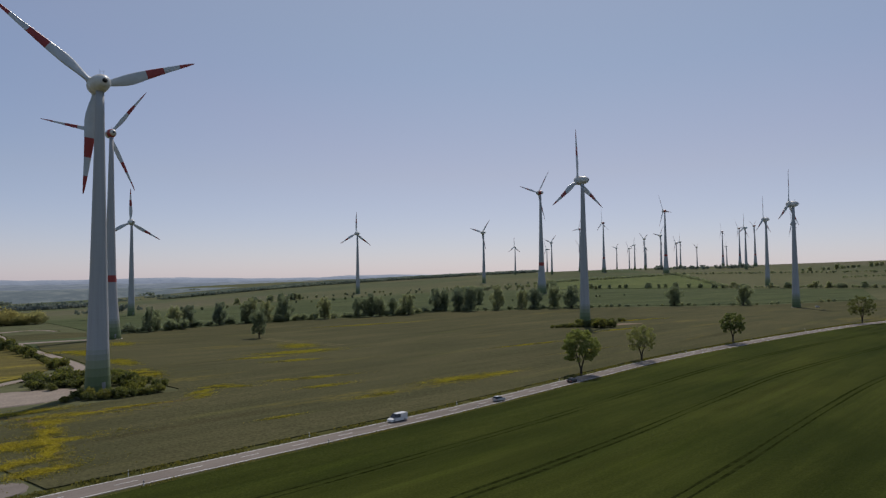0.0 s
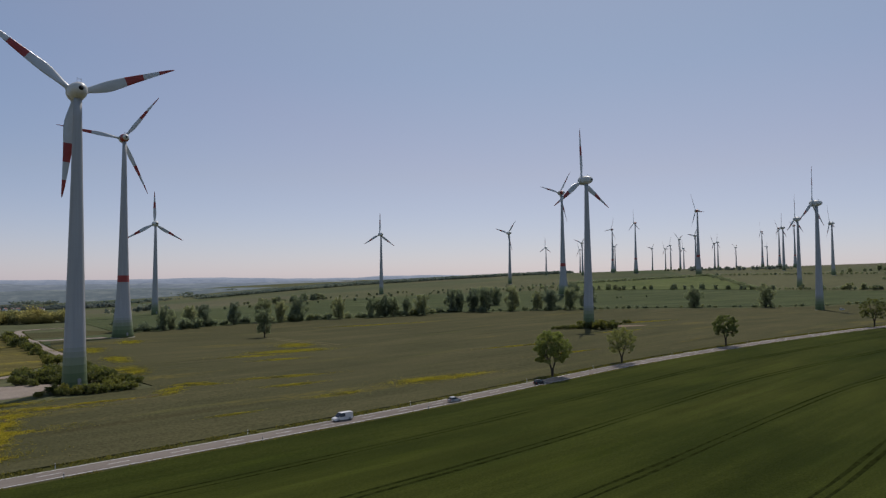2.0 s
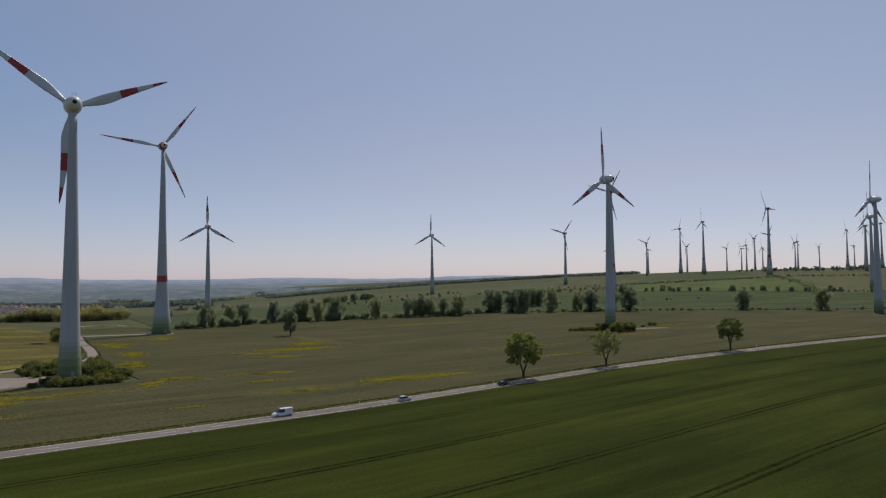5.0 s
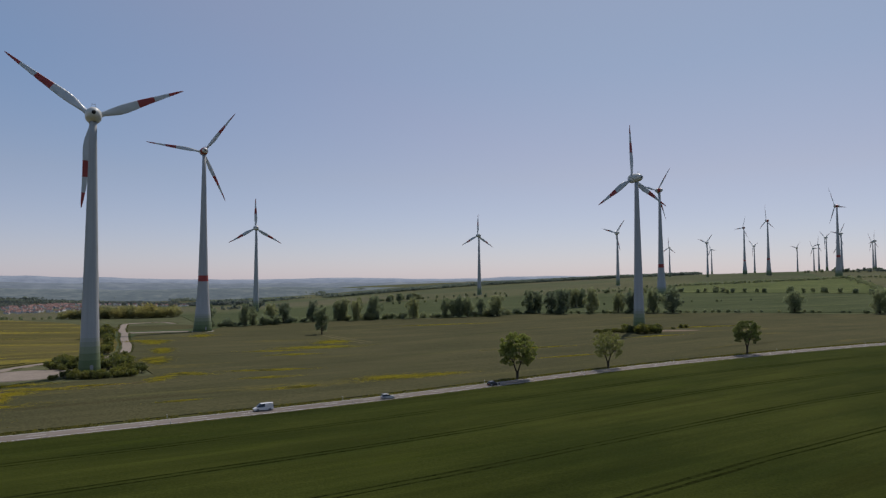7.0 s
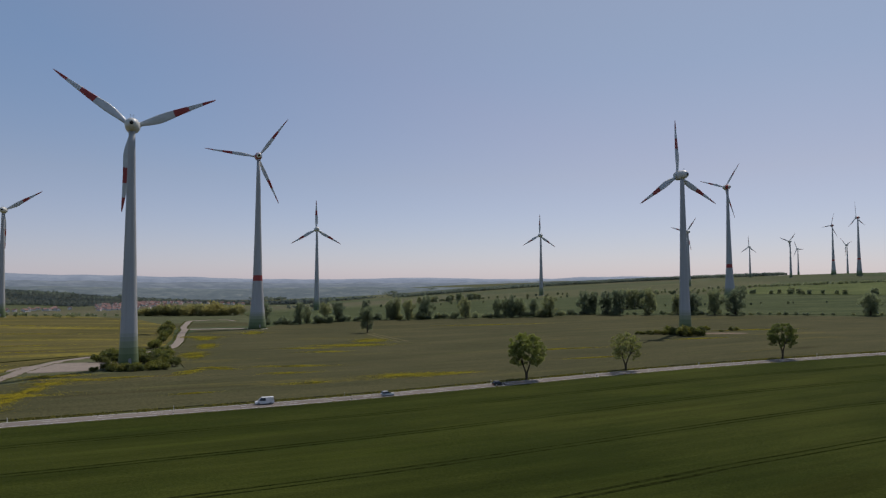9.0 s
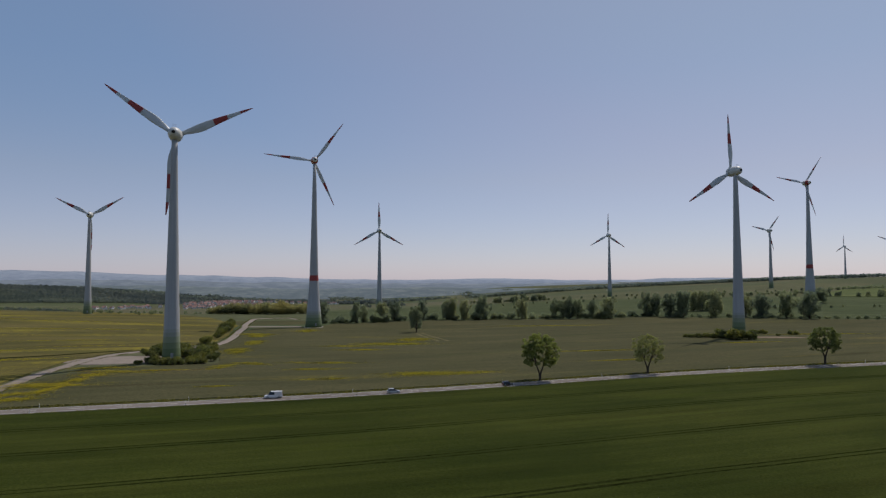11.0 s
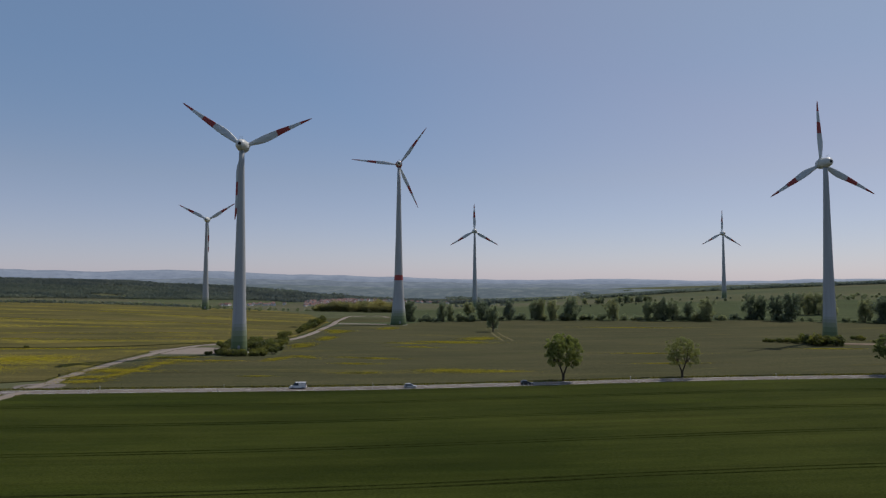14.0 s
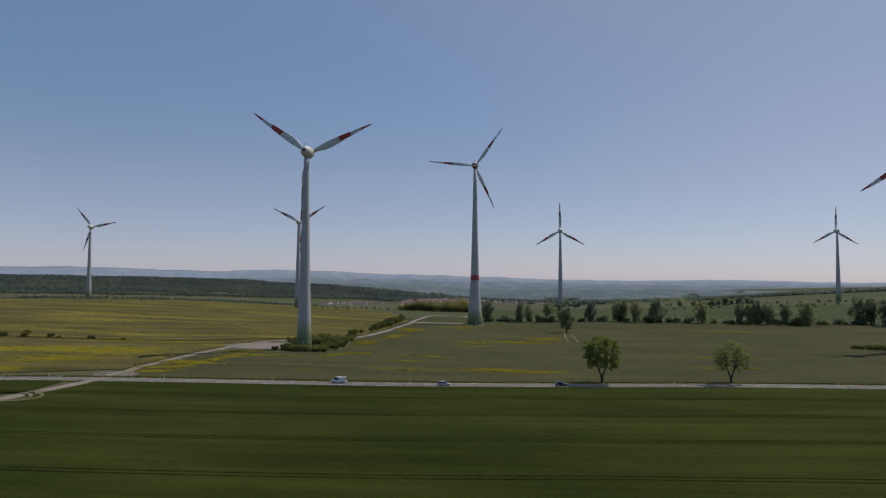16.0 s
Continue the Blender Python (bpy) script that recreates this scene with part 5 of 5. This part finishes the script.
def loft(name, stations, mat):
    """A rounded body from stations (x, half width, bottom, top, half width at the top)."""
    v = []
    for x, w, z0, z1, wt in stations:
        h = z1 - z0
        ring = [(-w * 0.92, z0), (-w, z0 + 0.15 * h), (-(w * 0.4 + wt * 0.6), z0 + 0.7 * h), (-wt, z1 - 0.08 * h), (-wt * 0.85, z1)]
        ring = ring + [(-a, b) for a, b in reversed(ring)]
        v += [(x, a, b) for a, b in ring]
    n = 10
    f = grid_faces(len(stations), n, True)
    f += [tuple(reversed(range(n))), tuple(range((len(stations) - 1) * n, len(stations) * n))]
    f = [tuple(reversed(q)) for q in f]
    return mesh(name, v, f, mat)


def vehicle(label, category, colour, length, width, height, boxy, x, y, turn):
    """A car or van facing +x."""
    L, w, paint = length / 2, width / 2, plain("car_paint", colour, 0.25, 0, 2, 0.04, 0.5)
    root = new("van" if boxy else "car")
    tagged(root, label, category)
    belt = 0.58 * height if not boxy else 0.52 * height
    hood = -0.02 + belt
    nose = 0.62 * L if boxy else 0.42 * L
    body = part("body", loft("body", [(-L, w * 0.9, 0.35, belt * 0.95, w * 0.82), (-L + 0.12, w, 0.25, belt, w * 0.92), (-L * 0.4, w, 0.2, belt, w * 0.94), (nose, w, 0.2, hood, w * 0.93), (L - 0.35, w * 0.97, 0.22, hood - 0.14, w * 0.86), (L - 0.06, w * 0.86, 0.28, hood - 0.32, w * 0.76), (L, w * 0.78, 0.35, hood - 0.42, w * 0.7)], paint), root)
    rear = -L + (0.1 if boxy else 0.15)
    part("window_band", loft("window_band", [(rear, w * 0.9, belt - 0.02, belt + 0.05, w * 0.88), (rear + (0.12 if boxy else 0.45), w * 0.92, belt - 0.02, height - 0.07, w * 0.74), (nose - (0.75 if boxy else 0.95), w * 0.92, belt - 0.02, height - 0.06, w * 0.74), (nose + 0.1, w * 0.9, belt - 0.04, belt + 0.02, w * 0.86)], M_glass), root, "dark glazing")
    part("roof", loft("roof", [(rear + (0.06 if boxy else 0.35), w * 0.76, height - 0.09, height - 0.05, w * 0.7), (-L * 0.3, w * 0.79, height - 0.1, height, w * 0.72), (nose - 0.9, w * 0.77, height - 0.1, height - 0.03, w * 0.7)], paint), root)
    if boxy:
        for s in (-1, 1):
            part("side_panel", loft("side_panel", [(rear + 0.1, 0.03, belt - 0.05, height - 0.1, 0.03), (-0.1 * L, 0.03, belt - 0.05, height - 0.1, 0.03)], paint), root, "windowless side panel", pose(0, s * w * 0.88, 0, -s * 6, 0, 0))
    for ax in (-L * 0.6, L * 0.62):
        for s in (-1, 1):
            wl = part("wheel", E_tyre, root, "", pose(ax, s * (w - 0.1), 0.325))
            part("rim", E_rim, wl)
    for s in (-1, 1):
        part("headlight", prism("headlight", [(L - 0.22, hood - 0.42), (L - 0.02, hood - 0.45), (L - 0.04, hood - 0.3), (L - 0.25, hood - 0.26)], s * w * 0.74 - 0.14, s * w * 0.74 + 0.14, M_lamp), root, "clear headlight")
        part("tail_light", prism("tail_light", [(-L - 0.02, belt - 0.4), (-L + 0.1, belt - 0.4), (-L + 0.1, belt - 0.02), (-L - 0.01, belt - 0.04)], s * w * 0.8 - 0.1, s * w * 0.8 + 0.1, M_tail), root, "red tail light")
        part("mirror", prism("mirror", [(nose - 0.35, belt), (nose - 0.15, belt), (nose - 0.18, belt + 0.18), (nose - 0.35, belt + 0.18)], s * (w + 0.06) - 0.09, s * (w + 0.06) + 0.09, paint), root)
    on_road = math.hypot(*(road_line[nearest_on_road(x, y)] - np.array((x, y)))) < 4
    root.matrix_basis = pose(x, y, h1(x, y) + (0.225 if on_road else 0.5), 0, 0, turn)
    return root


def lane(x, y, d):
    q = road_point(x, y, d)
    return float(q[0]), float(q[1])


vehicle("white panel van driving on the country road", "van", (0.7, 0.7, 0.7), 5.4, 1.95, 2.0, True, *lane(-13, 174, -1.5), 224)
vehicle("silver hatchback driving on the country road", "car", (0.42, 0.43, 0.44), 4.2, 1.78, 1.48, False, *lane(11, 198, 1.5), 44)
vehicle("dark blue-black hatchback driving on the country road", "car", (0.012, 0.014, 0.02), 4.3, 1.8, 1.5, False, *lane(40, 227, 1.5), 44)
vehicle("white car parked near a turbine foot", "car", (0.7, 0.7, 0.7), 4.6, 1.85, 1.7, False, 338, 612, 20)
